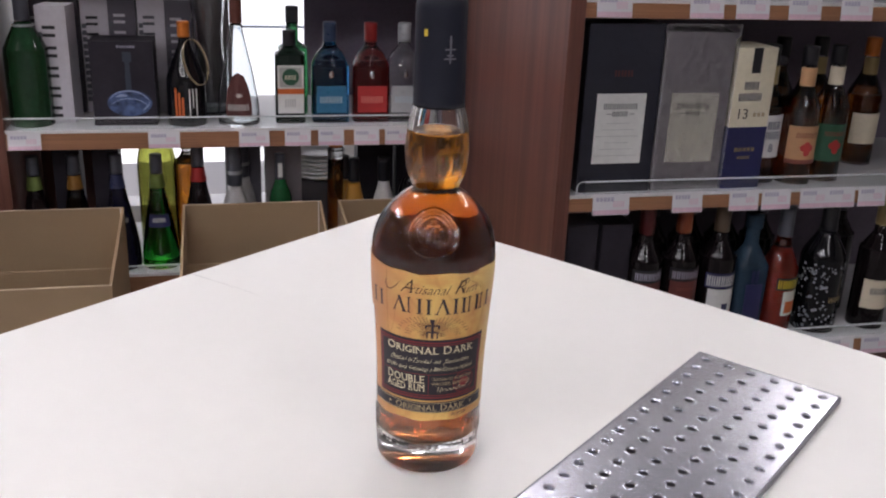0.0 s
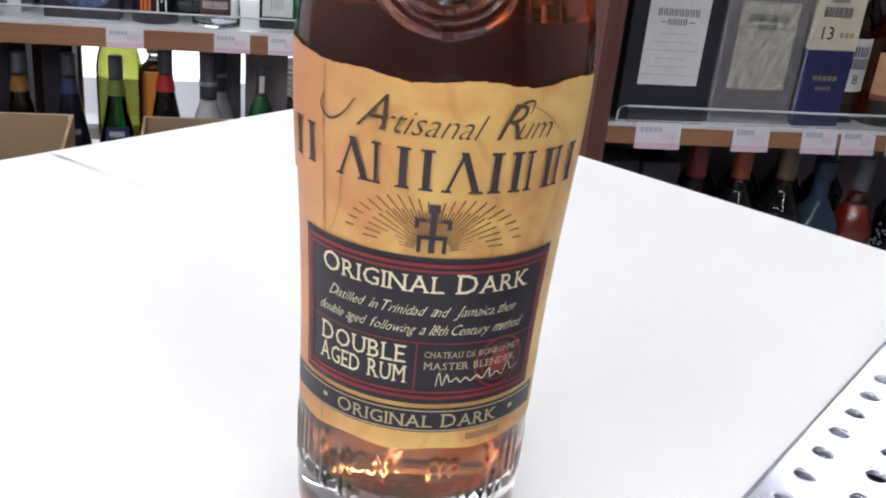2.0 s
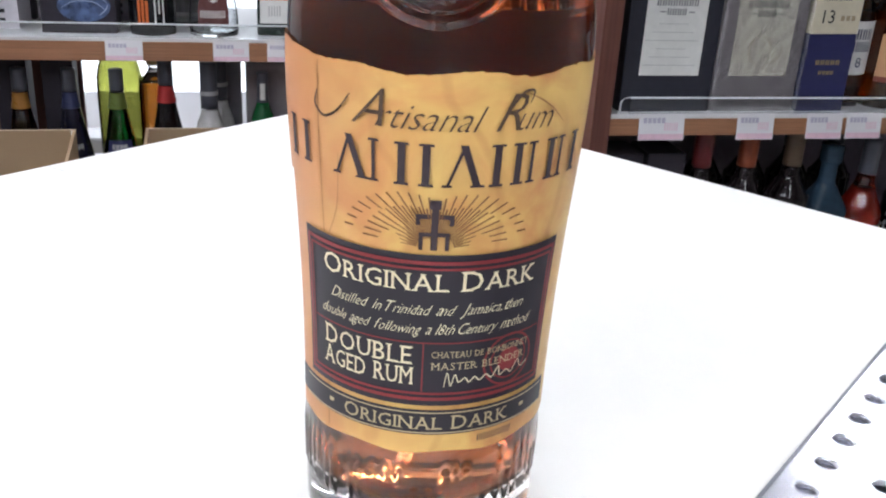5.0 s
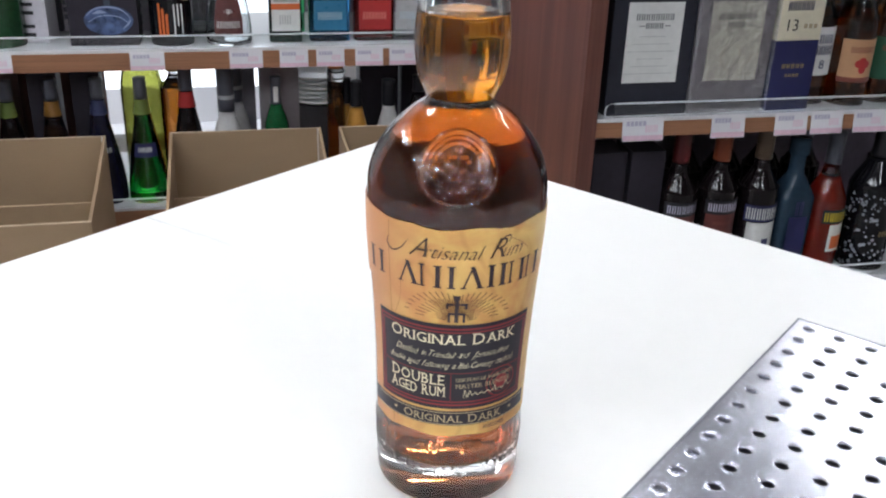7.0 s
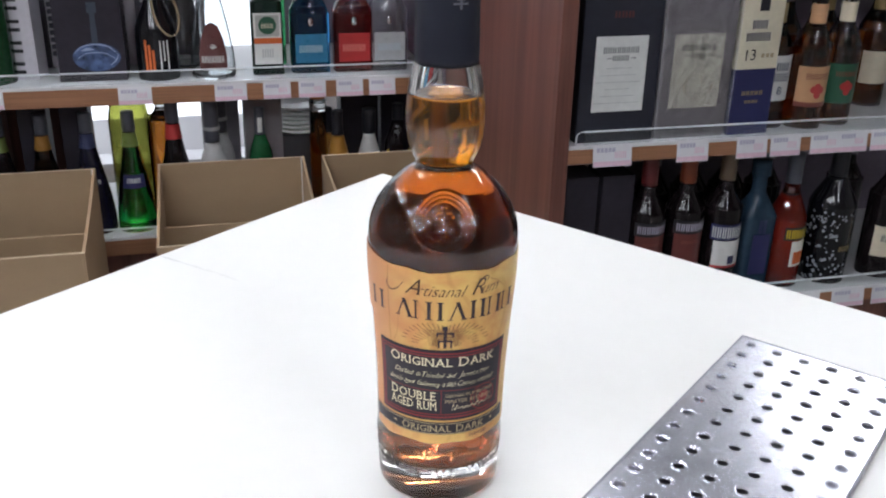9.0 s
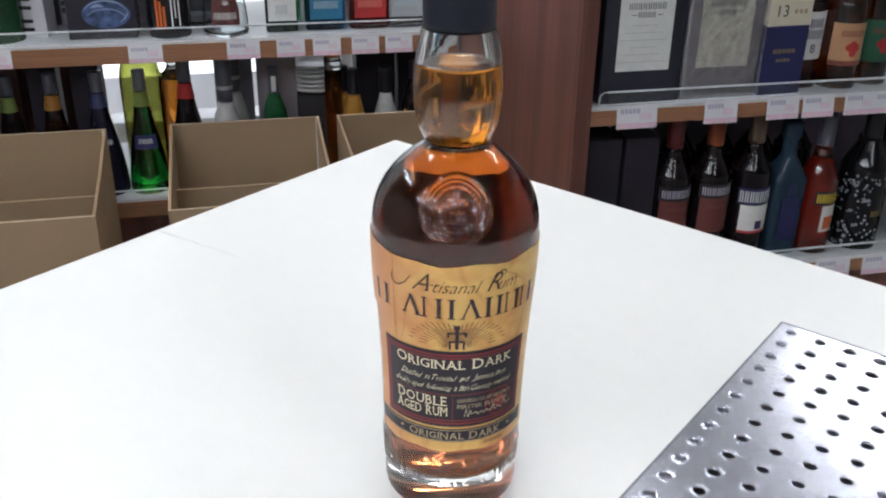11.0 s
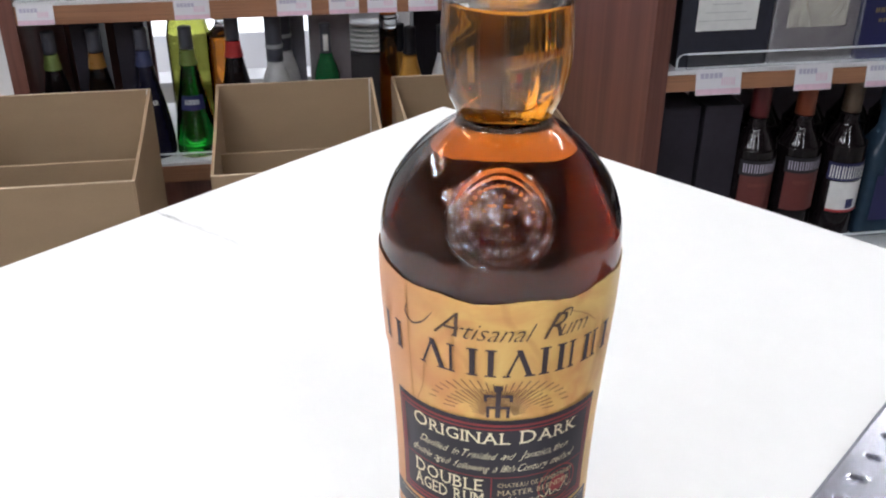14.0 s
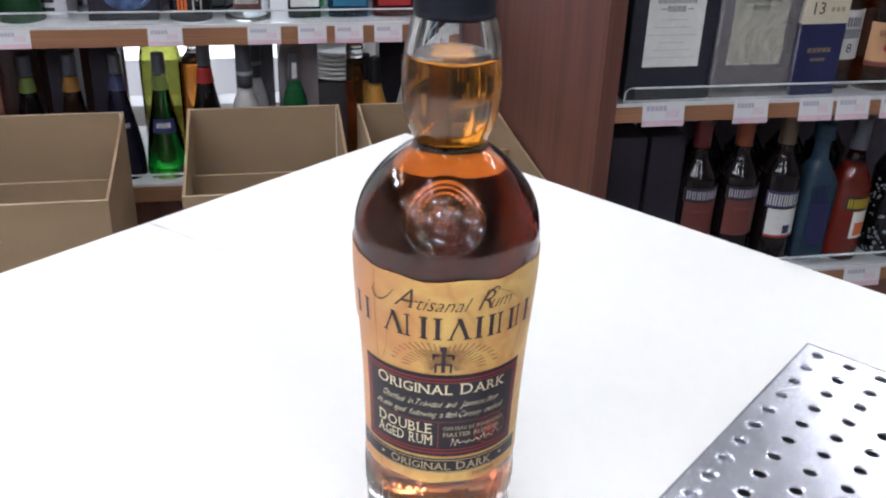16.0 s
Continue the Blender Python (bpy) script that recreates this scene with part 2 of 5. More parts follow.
def text_bm(words, size, width=None, shear=0.0, thin=0.0):
    """Letters of the built-in font as a flat mesh in x and y, centred, at a given cap height and overall width."""
    cu = bpy.data.curves.new("letters", "FONT")
    cu.body, cu.size, cu.align_x, cu.shear, cu.resolution_u, cu.offset = words, size, "CENTER", shear, 2, -thin
    ob = bpy.data.objects.new("letters", cu)
    scene.collection.objects.link(ob)
    dg = bpy.context.evaluated_depsgraph_get()
    me = bpy.data.meshes.new_from_object(ob.evaluated_get(dg))
    bm = bmesh.new()
    bm.from_mesh(me)
    bpy.data.objects.remove(ob)
    bpy.data.curves.remove(cu)
    bpy.data.meshes.remove(me)
    xs = [v.co.x for v in bm.verts]
    if width and xs:
        k, mid = width / (max(xs) - min(xs)), (max(xs) + min(xs)) / 2
        for v in bm.verts:
            v.co.x = (v.co.x - mid) * k
    return bm


def serif_bm(words, size, width, first=1.0, thin=0.0):
    """Capitals of the built-in font with small feet on their stems; the first letter of each word is taller."""
    out, x = bmesh.new(), 0.0
    for word in words.split(" "):
        for i, letter in enumerate(word):
            h = size * (first if i == 0 else 1.0)
            bm = text_bm(letter, h, thin=thin)
            lo, hi = min(v.co.x for v in bm.verts), max(v.co.x for v in bm.verts)
            base, top = min(v.co.y for v in bm.verts), max(v.co.y for v in bm.verts)
            for level, up in ((base, 1), (top, -1)):
                for e in [e for e in bm.edges if all(abs(v.co.y - level) < h * 0.004 for v in e.verts)]:
                    a, b = sorted(v.co.x for v in e.verts)
                    if b - a < h * 0.03 or letter in "OGSCUJ" and (letter != "U" or up == 1):
                        continue
                    k = h * 0.075
                    bm.faces.new([bm.verts.new((p, level + up * q, 0)) for p, q in ((a - k, 0), (b + k, 0), (b + k * 0.4, h * 0.065), (a - k * 0.4, h * 0.065))])
            me = bpy.data.meshes.new("letter")
            bmesh.ops.translate(bm, verts=bm.verts, vec=(x - lo, 0, 0))
            bm.to_mesh(me)
            bm.free()
            out.from_mesh(me)
            bpy.data.meshes.remove(me)
            x += hi - lo + size * 0.13
        x += size * 0.38
    xs = [v.co.x for v in out.verts]
    mid, k = (max(xs) + min(xs)) / 2, width / (max(xs) - min(xs))
    for v in out.verts:
        v.co.x = (v.co.x - mid) * k
    return out


def script_bm(words, size, width, first=1.5, shear=0.55, thin=0.0001):
    """Slanted thin letters with tall initials, as a flat mesh."""
    out, x = bmesh.new(), 0.0
    for word in words.split(" "):
        for text, h in ((word[0], size * first), (word[1:], size)):
            if not text:
                continue
            bm = text_bm(text, h, shear=shear, thin=thin)
            lo, hi = min(v.co.x for v in bm.verts), max(v.co.x for v in bm.verts)
            me = bpy.data.meshes.new("letter")
            bmesh.ops.translate(bm, verts=bm.verts, vec=(x - lo, 0, 0))
            bm.to_mesh(me)
            bm.free()
            out.from_mesh(me)
            bpy.data.meshes.remove(me)
            x += (hi - lo) - size * (0.26 if text == word[0] and len(word) > 1 else 0.0)
        x += size * 0.26
    xs = [v.co.x for v in out.verts]
    mid, k = (max(xs) + min(xs)) / 2, width / (max(xs) - min(xs))
    for v in out.verts:
        v.co.x = (v.co.x - mid) * k
    return out


def stroke_bm(points, w0, w1):
    """A flat pen stroke along points, its width swelling from w0 to w1 and back."""
    bm = bmesh.new()
    pts = [Vector((x, y, 0)) for x, y in spline(points, 6)]
    rows = []
    for i, p in enumerate(pts):
        d = (pts[min(i + 1, len(pts) - 1)] - pts[max(i - 1, 0)]).normalized()
        w = w0 + (w1 - w0) * math.sin(math.pi * i / (len(pts) - 1))
        side = Vector((-d.y, d.x, 0)) * w / 2
        rows.append((bm.verts.new(p - side), bm.verts.new(p + side)))
    for (a, b), (c, d) in zip(rows, rows[1:]):
        bm.faces.new((a, c, d, b))
    return bm


def curl(bm, rad, a, z, thick=0.0006):
    """Lays a flat mesh onto a round body, its origin at the angle a and the height z."""
    f = rad if callable(rad) else (lambda q: rad)
    for v in bm.verts:
        zz = z + v.co.y
        r = f(zz) + thick
        ang = a + v.co.x / f(z)
        v.co = Vector((r * math.sin(ang), -r * math.cos(ang), zz))
    return bm


def bars_bm(n, width, height, gap=0.35, stroke=0.3, double=True):
    """A row of plain upright bars that stands for a word: n pieces over the width."""
    bm = bmesh.new()
    step = width / n
    for i in range(n):
        x0, x1 = -width / 2 + i * step, -width / 2 + (i + 1 - gap) * step
        for a, b in (((x0, x0 + (x1 - x0) * stroke), (x1 - (x1 - x0) * stroke, x1)) if double else ((x0, x1),)):
            v = [bm.verts.new(c) for c in ((a, 0, 0), (b, 0, 0), (b, height, 0), (a, height, 0))]
            bm.faces.new(v)
    return bm


def sheet(bm, m):
    bmesh.ops.transform(bm, matrix=m, verts=bm.verts)
    return bm


STAND = pose(0, 0, 0, 90, 0, 0)   # lays a flat x-y drawing upright, facing -y

# ---- room ----
def wall(name, x0, x1, y0, y1, z0, z1, mat, label):
    return tagged(part(name, box_bm(x0, x1, y0, y1, z0, z1), mat), label, "wall", kind="structure")


tagged(part("floor", box_bm(-4, 4, -4, 4, -0.1, 0), FLOOR), "grey polished tile floor of the shop", "floor", kind="structure")
# unseen ceiling and outer walls, kept dark to hold back bounced light
tagged(part("ceiling", box_bm(-4, 4, -4, 4, 2.9, 3.0), CEIL), "dark grey board ceiling with strip lights", "ceiling", kind="structure")
wall("wall_west", -4.1, -4, -4, 4, 0, 3, FARWALL, "unseen grey-brown wall added to close the shop")
wall("wall_east", 4, 4.1, -4, 4, 0, 3, FARWALL, "unseen grey-brown wall added to close the shop")
wall("wall_south", -4, 4, -4.1, -4, 0, 3, FARWALL, "unseen grey-brown wall added to close the shop")
wall("wall_north", -4, 4, 4, 4.1, 0, 3, WALL, "plain white painted shop wall")


def strip_light(x, y, length):
    t = thing("ceiling_light", pose(x, y, 2.9), "long white fluorescent strip light on the ceiling", "ceiling light", "strip lights on the ceiling")
    part("housing", box_bm(-0.09, 0.09, -length / 2, length / 2, -0.05, 0.0, 0.008), WALL, t)
    for dx in (-0.045, 0.045):
        part("tube", box_bm(dx - 0.020, dx + 0.020, -length / 2 + 0.05, length / 2 - 0.05, -0.080, -0.052, 0.012, 3), TUBE, t, "glowing fluorescent tube")
    return t


LIGHTS = [(-2.4, 1.9), (-0.85, -1.9), (-0.85, 1.9), (0.75, -1.9), (0.75, 1.9), (2.4, 1.9), (-2.4, -1.0), (-1.65, -1.3)]
for lx, ly in LIGHTS:
    strip_light(lx, ly, 2.0)


# ---- counter ----
CX0, CX1, CY0, CY1 = -0.380, 0.66, -0.66, 0.381


def counter():
    t = thing("counter", COUNTER, "white laminate shop counter with a scuffed square top", "counter")
    part("top", box_bm(CX0, CX1, CY0, CY1, TOP - 0.03, TOP, 0.002, 2), WHITE_TOP, t)
    for n, (a, b, c, d) in enumerate(((CX0 + 0.02, CX0 + 0.04, CY0 + 0.02, CY1 - 0.02), (CX1 - 0.04, CX1 - 0.02, CY0 + 0.02, CY1 - 0.02), (CX0 + 0.04, CX1 - 0.04, CY1 - 0.04, CY1 - 0.02), (CX0 + 0.04, CX1 - 0.04, CY0 + 0.02, CY0 + 0.04))):
        part("side_panel", box_bm(a, b, c, d, 0, TOP - 0.03), WHITE_BOARD, t)
    # a fine scuff that runs in from the edge
    bm = bmesh.new()
    rnd = random.Random(4)
    for i in range(46):
        k = i / 45
        x = -0.374 + 0.085 * k + rnd.uniform(-0.001, 0.001)
        y = 0.084 + 0.011 * k + rnd.uniform(-0.0012, 0.0012)
        w, h = rnd.uniform(0.0012, 0.004), rnd.uniform(0.0002, 0.0008) * (1.2 - k)
        bm.faces.new([bm.verts.new((x + dx, y + dy + 0.12 * dx, TOP + 0.0003)) for dx, dy in ((-w, -h), (w, -h), (w, h), (-w, h))])
    part("scuff", bm, SCRAPE, t, "thin grey scuff mark")


counter()


def drip_grate():
    """A pressed steel drip grate: a folded plate with rows of round holes over a black sheet for the tray's shade."""
    t = thing("drip_grate", COUNTER @ pose(0.0795, 0.266, TOP, 0, 0, 1.2), "brushed steel drip grate with round holes on the counter", "grate")
    pitch, cols, rows, marg, hi = 0.0193, 6, 17, 0.00965, 0.0055
    w, ln = marg * 2 + pitch * (cols - 1), marg * 2 + pitch * (rows - 1)
    bm = bmesh.new()
    seg, hole = 16, 0.0031
    for i in range(cols):
        for j in range(rows):
            cx, cy = marg + pitch * i, marg + pitch * j
            outer, foot, rim, inner, low = [], [], [], [], []
            for k in range(seg):
                a = 2 * math.pi * k / seg
                dx, dy = math.cos(a), math.sin(a)
                s = pitch / 2 / max(abs(dx), abs(dy))
                outer.append(bm.verts.new((cx + dx * s, -(cy + dy * s), hi)))
                foot.append(bm.verts.new((cx + dx * hole * 1.7, -(cy + dy * hole * 1.7), hi)))
                rim.append(bm.verts.new((cx + dx * hole * 1.3, -(cy + dy * hole * 1.3), hi + 0.0005)))
                inner.append(bm.verts.new((cx + dx * hole, -(cy + dy * hole), hi - 0.0006)))
                low.append(bm.verts.new((cx + dx * hole, -(cy + dy * hole), hi - 0.0022)))
            for k in range(seg):
                q = (k + 1) % seg
                bm.faces.new((outer[q], outer[k], foot[k], foot[q]))
                bm.faces.new((foot[q], foot[k], rim[k], rim[q])).smooth = True
                bm.faces.new((rim[q], rim[k], inner[k], inner[q])).smooth = True
                bm.faces.new((inner[q], inner[k], low[k], low[q])).smooth = True
            if i in (0, cols - 1):
                bm.faces.new(low)
    bmesh.ops.remove_doubles(bm, verts=bm.verts, dist=0.0002)
    for v in bm.verts:
        v.co.y *= 0.98
    ln *= 0.98
    part("perforated_plate", bm, STEEL, t)
    # rim darker and rougher than the plate
    for a, b, c, d in ((0, w, -0.0002, 0.0012), (0, w, -ln - 0.0012, -ln + 0.0002), (-0.0012, 0.0002, -ln - 0.0012, 0.0012), (w - 0.0002, w + 0.0012, -ln - 0.0012, 0.0012)):
        part("folded_rim", box_bm(a, b, c, d, 0.0, hi + 0.0003, 0.0003, 1), STEELEDGE, t)
    # a flat black sheet stands for the shaded hollow of the tray
    part("tray_shade", box_bm(0.019, w - 0.019, -ln + 0.006, -0.006, 0.0004, 0.0012), BLACK, t, "black sheet for the shaded tray under the holes")


drip_grate()


# ---- the bottle on the counter ----
OUTLINE = spline([(0.0305, 0.0), (0.0337, 0.0025), (0.0347, 0.008), (0.0351, 0.026), (0.0353, 0.045), (0.0356, 0.063), (0.0362, 0.081), (0.0372, 0.099), (0.0384, 0.116), (0.0394, 0.132), (0.0396, 0.147), (0.0388, 0.158), (0.0352, 0.1685), (0.0288, 0.1775), (0.0215, 0.1845), (0.0158, 0.1885), (0.0146, 0.1905), (0.0160, 0.1940), (0.0184, 0.2000), (0.0200, 0.2120), (0.0192, 0.2260), (0.0172, 0.2370), (0.0152, 0.2450)], 4)


def radius_at(z):
    for (r0, z0), (r1, z1) in zip(OUTLINE, OUTLINE[1:]):
        if z0 <= z <= z1 and z1 > z0:
            return r0 + (r1 - r0) * (z - z0) / (z1 - z0)
    return OUTLINE[-1][0]


def arc_table():
    s, out = 0.0, []
    for i, (r, z) in enumerate(OUTLINE):
        if i:
            s += math.hypot(r - OUTLINE[i - 1][0], z - OUTLINE[i - 1][1])
        out.append((s, r, z))
    return out


ARC = arc_table()


def on_glass(s, ang, h):
    """A point of the bottle's skin at the arc length s up its outline, at an angle, h above the skin."""
    for (s0, r0, z0), (s1, r1, z1) in zip(ARC, ARC[1:]):
        if s <= s1:
            k = (s - s0) / (s1 - s0)
            r, z = r0 + (r1 - r0) * k, z0 + (z1 - z0) * k
            nr, nz = (z1 - z0) / (s1 - s0), -(r1 - r0) / (s1 - s0)
            r, z = r + nr * h, z + nz * h
            return Vector((r * math.sin(ang), -r * math.cos(ang), z))


def arc_at(z):
    return next(s for s, _, zz in ARC if zz >= z)


def dense(profile):
    """Adds rows to a profile where the glass carries its relief."""
    out = [profile[0]]
    for (r0, z0), (r1, z1) in zip(profile, profile[1:]):
        near = abs(r1 - radius_at(z1)) < 0.0008 and (0.150 < z1 < 0.189 or 0.016 < z1 < 0.040)
        n = max(1, int(math.hypot(r1 - r0, z1 - z0) / 0.00045)) if near else 1
        out += [(r0 + (r1 - r0) * k / n, z0 + (z1 - z0) * k / n) for k in range(1, n + 1)]
    return out


def bump(d, half, soft):
    """One inside half a width, falling to nought over a soft edge."""
    k = min(1.0, max(0.0, (half + soft - abs(d)) / (2 * soft)))
    return k * k * (3 - 2 * k)


SEAL_Z, SEAL_A = 0.1700, math.radians(-2)
FIGURE = ((0, 0.0005, 0.0009, 0.0070), (0, 0.0042, 0.0050, 0.0007), (-0.0045, 0.0030, 0.0007, 0.0014), (0.0045, 0.0030, 0.0007, 0.0014), (0, -0.0015, 0.0034, 0.0007), (0, -0.0052, 0.0040, 0.0007), (-0.0033, -0.0040, 0.0007, 0.0016), (0.0033, -0.0040, 0.0007, 0.0016), (0, 0.0072, 0.0014, 0.0010))


def foot_ribs():
    """Raised strokes round the foot: middle angle, half width, lower and upper end, height."""
    rnd, out, a = random.Random(5), [], -100.0
    while a < 100:
        w = rnd.uniform(0.8, 2.0)
        z0, z1 = rnd.choice((0.0205, 0.0205, 0.027)), rnd.choice((0.0355, 0.0355, 0.030))
        out.append((math.radians(a + w), math.radians(w), (z0 + z1) / 2, (z1 - z0) / 2, rnd.uniform(0.00025, 0.0005)))
        a += 2 * w + rnd.uniform(1.2, 4.0)
    return out


def relief(bm):
    """Lifts the seal on the shoulder and the strokes round the foot out of the bottle's skin."""
    ribs, s0 = foot_ribs(), arc_at(SEAL_Z)
    for v in bm.verts:
        r, z = math.hypot(v.co.x, v.co.y), v.co.z
        if not (0.016 < z < 0.040 or 0.150 < z < 0.189) or abs(r - radius_at(z)) > 0.0009:
            continue
        a = math.atan2(v.co.x, -v.co.y)
        h = 0.0
        if z < 0.05:
            for m, w, mid, tall, lift in ribs:
                if abs(a - m) < w + 0.03:
                    h = max(h, lift * bump((a - m) * 0.035, w * 0.035, 0.0005) * bump(z - mid, tall, 0.0007))
            nr, nz = 1.0, 0.0
        else:
            for (sa, ra, za), (sb, rb, zb_) in zip(ARC, ARC[1:]):
                if za <= z <= zb_:
                    k = (z - za) / (zb_ - za)
                    s, nr, nz = sa + (sb - sa) * k, (zb_ - za) / (sb - sa), -(rb - ra) / (sb - sa)
                    break
            u, q = (a - SEAL_A) * 0.0335, s - s0
            rho = math.hypot(u, q)
            if rho < 0.019:
                h = 0.0010 * math.exp(-((rho - 0.0150) / 0.0009) ** 2) + 0.0006 * math.exp(-((rho - 0.0127) / 0.0005) ** 2)
                th = math.atan2(q, u)
                th -= round(th / (math.pi / 15)) * math.pi / 15
                d = math.hypot(rho - 0.0102, rho * th) / 0.00095
                h += 0.0010 * max(0.0, 1 - d * d)
                h += 0.0009 * max(bump(u - x, w, 0.0004) * bump(q - y, t_, 0.0004) for x, y, w, t_ in FIGURE)
        if h:
            v.co += Vector((nr * v.co.x / r, nr * v.co.y / r, nz)) * h
    return bm


def rum_bottle():
    t = thing("rum_bottle", pose(0, 0, TOP, 0, 0, math.degrees(FACING)), "full bottle of dark rum with a tan label on the counter", "bottle")
    inner = [(0.0, 0.0235), (0.018, 0.0222), (0.0290, 0.0225), (0.0318, 0.0260)]
    inner += [(r - 0.0030, z) for r, z in OUTLINE if 0.031 < z < 0.150] + [(r - 0.0032, z - 0.0012) for r, z in OUTLINE if 0.150 <= z]
    top = OUTLINE[-1]
    punt = [(0.0, 0.006), (0.015, 0.0052), (0.026, 0.0015), (0.0285, 0.0002)]
    glass = punt + OUTLINE + [(top[0], 0.29), (inner[-1][0], 0.29)] + inner[::-1]
    part("glass", relief(lathe_bm(dense(glass), 448)), GLASS, t, "clear thick-based glass with a pressed seal and a ribbed foot")
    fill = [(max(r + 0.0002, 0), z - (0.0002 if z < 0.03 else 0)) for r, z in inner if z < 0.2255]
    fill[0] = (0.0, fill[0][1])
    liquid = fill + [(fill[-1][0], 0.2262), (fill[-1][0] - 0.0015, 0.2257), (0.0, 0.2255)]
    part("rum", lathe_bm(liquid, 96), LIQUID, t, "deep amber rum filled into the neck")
    # sleeve
    sl = spline([(0.0159, 0.2415), (0.0158, 0.255), (0.0155, 0.275), (0.0154, 0.300)], 3)
    sleeve = part("neck_sleeve", lathe_bm([(0.0153, 0.2412)] + sl + [(0.0150, 0.3045), (0.0125, 0.3060), (0.0, 0.3062)], 64), CAPBLACK, t, "matt black sleeve and stopper")
    bm = bmesh.new()
    for w, h, z in ((0.0065, 0.0010, 0.0085), (0.0012, 0.016, 0.001), (0.004, 0.001, 0.005), (0.0015, 0.003, 0.0115), (0.0075, 0.001, 0.003)):
        bm.faces.new([bm.verts.new(c) for c in ((-w / 2, z, 0), (w / 2, z, 0), (w / 2, z + h, 0), (-w / 2, z + h, 0))])
    part("sleeve_emblem", curl(bm, 0.0156, math.radians(20), 0.268, 0.0004), tint("grey_sleeve_print", (0.10, 0.10, 0.12)), sleeve)
    bm = bmesh.new()
    bm.faces.new([bm.verts.new(c) for c in ((-0.0012, 0, 0), (0.0012, 0, 0), (0.0012, 0.004, 0), (-0.0012, 0.004, 0))])
    part("sleeve_mark", curl(bm, 0.0156, math.radians(-35), 0.284, 0.0004), tint("yellow_mark", (0.7, 0.52, 0.06)), sleeve)
    # wrap label with a torn upper edge
    rnd = random.Random(7)
    n, a_l, a_r = 150, math.radians(-112), math.radians(104)
    bm = bmesh.new()
    grid = []
    jag = [rnd.uniform(-0.0006, 0.0006) for _ in range(n + 1)]
    for k in range(61):
        row = []
        for i in range(n + 1):
            a = a_l + (a_r - a_l) * i / n
            d = math.degrees(a)
            top_z = 0.1458 + 0.0003 * math.sin(a * 7.0) + jag[i] * 0.5 + 0.0016 * min(1, max(0, (-42 - d) / 12))
            z = 0.0425 + 0.0005 * math.sin(a * 9) + (top_z - 0.0425) * k / 60
            r = radius_at(z) + 0.0004 + (0.0002 if d < -46 else 0)
            row.append(bm.verts.new((r * math.sin(a), -r * math.cos(a), z)))
        grid.append(row)
    for k in range(60):
        for i in range(n):
            if math.degrees(a_l + (a_r - a_l) * i / n) < -72 and k < 40:
                continue
            bm.faces.new((grid[k][i], grid[k][i + 1], grid[k + 1][i + 1], grid[k + 1][i])).smooth = True
    lab = part("label", bm, PAPER, t, "tan map-patterned paper label with a torn top edge")
    part("back_label", wrap_bm(radius_at, math.radians(118), math.radians(242), 0.045, 0.147, 0.0004), tint("white_back_label", (0.74, 0.70, 0.64), 0.5), t)

    def put(name, bm, mat, ang, z, lift=0.0007, label=""):
        return part(name, curl(bm, radius_at, math.radians(ang), z, lift + 0.0003), mat, lab, label)

    def block(name, mat, a0_, a1_, z0, z1, lift):
        return part(name, wrap_bm(radius_at, math.radians(a0_), math.radians(a1_), z0, z1, lift + 0.0003), mat, lab)

    R = 0.0385
    put("lettering", script_bm("Artisanal Rum", 0.0090, math.radians(74) * R, 1.45, 0.5, 0.00010), SCRIPTINK, 6, 0.1326, label="thin dark script lettering")
    put("pen_stroke", stroke_bm([(-0.0052, 0.0060), (-0.0060, 0.0026), (-0.0030, 0.0002), (0.0012, 0.0022), (0.0050, 0.0070)], 0.00025, 0.0007), SCRIPTINK, -38, 0.1322)
    put("pen_stroke", stroke_bm([(-0.0040, 0.0008), (-0.0022, 0.0042), (0.0014, 0.0088), (0.0044, 0.0092), (0.0036, 0.0064)], 0.00025, 0.0007), SCRIPTINK, 26, 0.1326)
    # the maker's name as plain upright shapes with small feet
    for mid, wdt, kind in ((-64, 6.5, 1), (-53.5, 5.5, 1), (-31.5, 12.5, 3), (-17.0, 12, 2), (-4.0, 8.5, 1), (9.0, 12.5, 3), (20.5, 8.5, 1), (28.5, 3, 1), (39.0, 11, 2), (53.5, 11.5, 2)):
        half, hh, e = math.radians(wdt) * R / 2, 0.0105, 0.0009
        stems = {1: [((-e, e), (-e, e))], 2: [((-half, -half + e), (-half, -half + e)), ((half - 2 * e, half), (half - 2 * e, half))],
                 3: [((-half, -half + 0.8 * e), (-0.5 * e, 0.4 * e)), ((half - 2 * e, half), (-1.4 * e, 0.6 * e))]}[kind]
        bm = bmesh.new()
        for (a, b), (c, d) in stems:
            bm.faces.new([bm.verts.new((x, y, 0)) for x, y in ((a, 0), (b, 0), (d, hh), (c, hh))])
            for p, q, y in ((a, b, 0.0), (c, d, hh - 0.0006)):
                if kind != 3 or y == 0.0:
                    bm.faces.new([bm.verts.new((x, y + dy, 0)) for x, dy in ((p - 0.0009, 0), (q + 0.0009, 0), (q + 0.0007, 0.0006), (p - 0.0007, 0.0006))])
        put("name_shape", bm, INK, mid + 0.5, 0.1190)
    # the overlapped seam and a few creases of the paper
    block("label_seam", SEAM, -46.4, -45.7, 0.0430, 0.1450, 0.0003)
    for pts, ang, z in (([(-0.004, -0.012), (0.0, -0.002), (0.001, 0.012)], -38, 0.112), ([(-0.003, 0.010), (0.003, 0.0), (0.006, -0.010)], 62, 0.118), ([(-0.008, 0.004), (0.0, 0.0), (0.006, -0.005)], 40, 0.138)):
        put("crease", stroke_bm(pts, 0.0001, 0.00035), SEAM, ang, z, 0.0004)
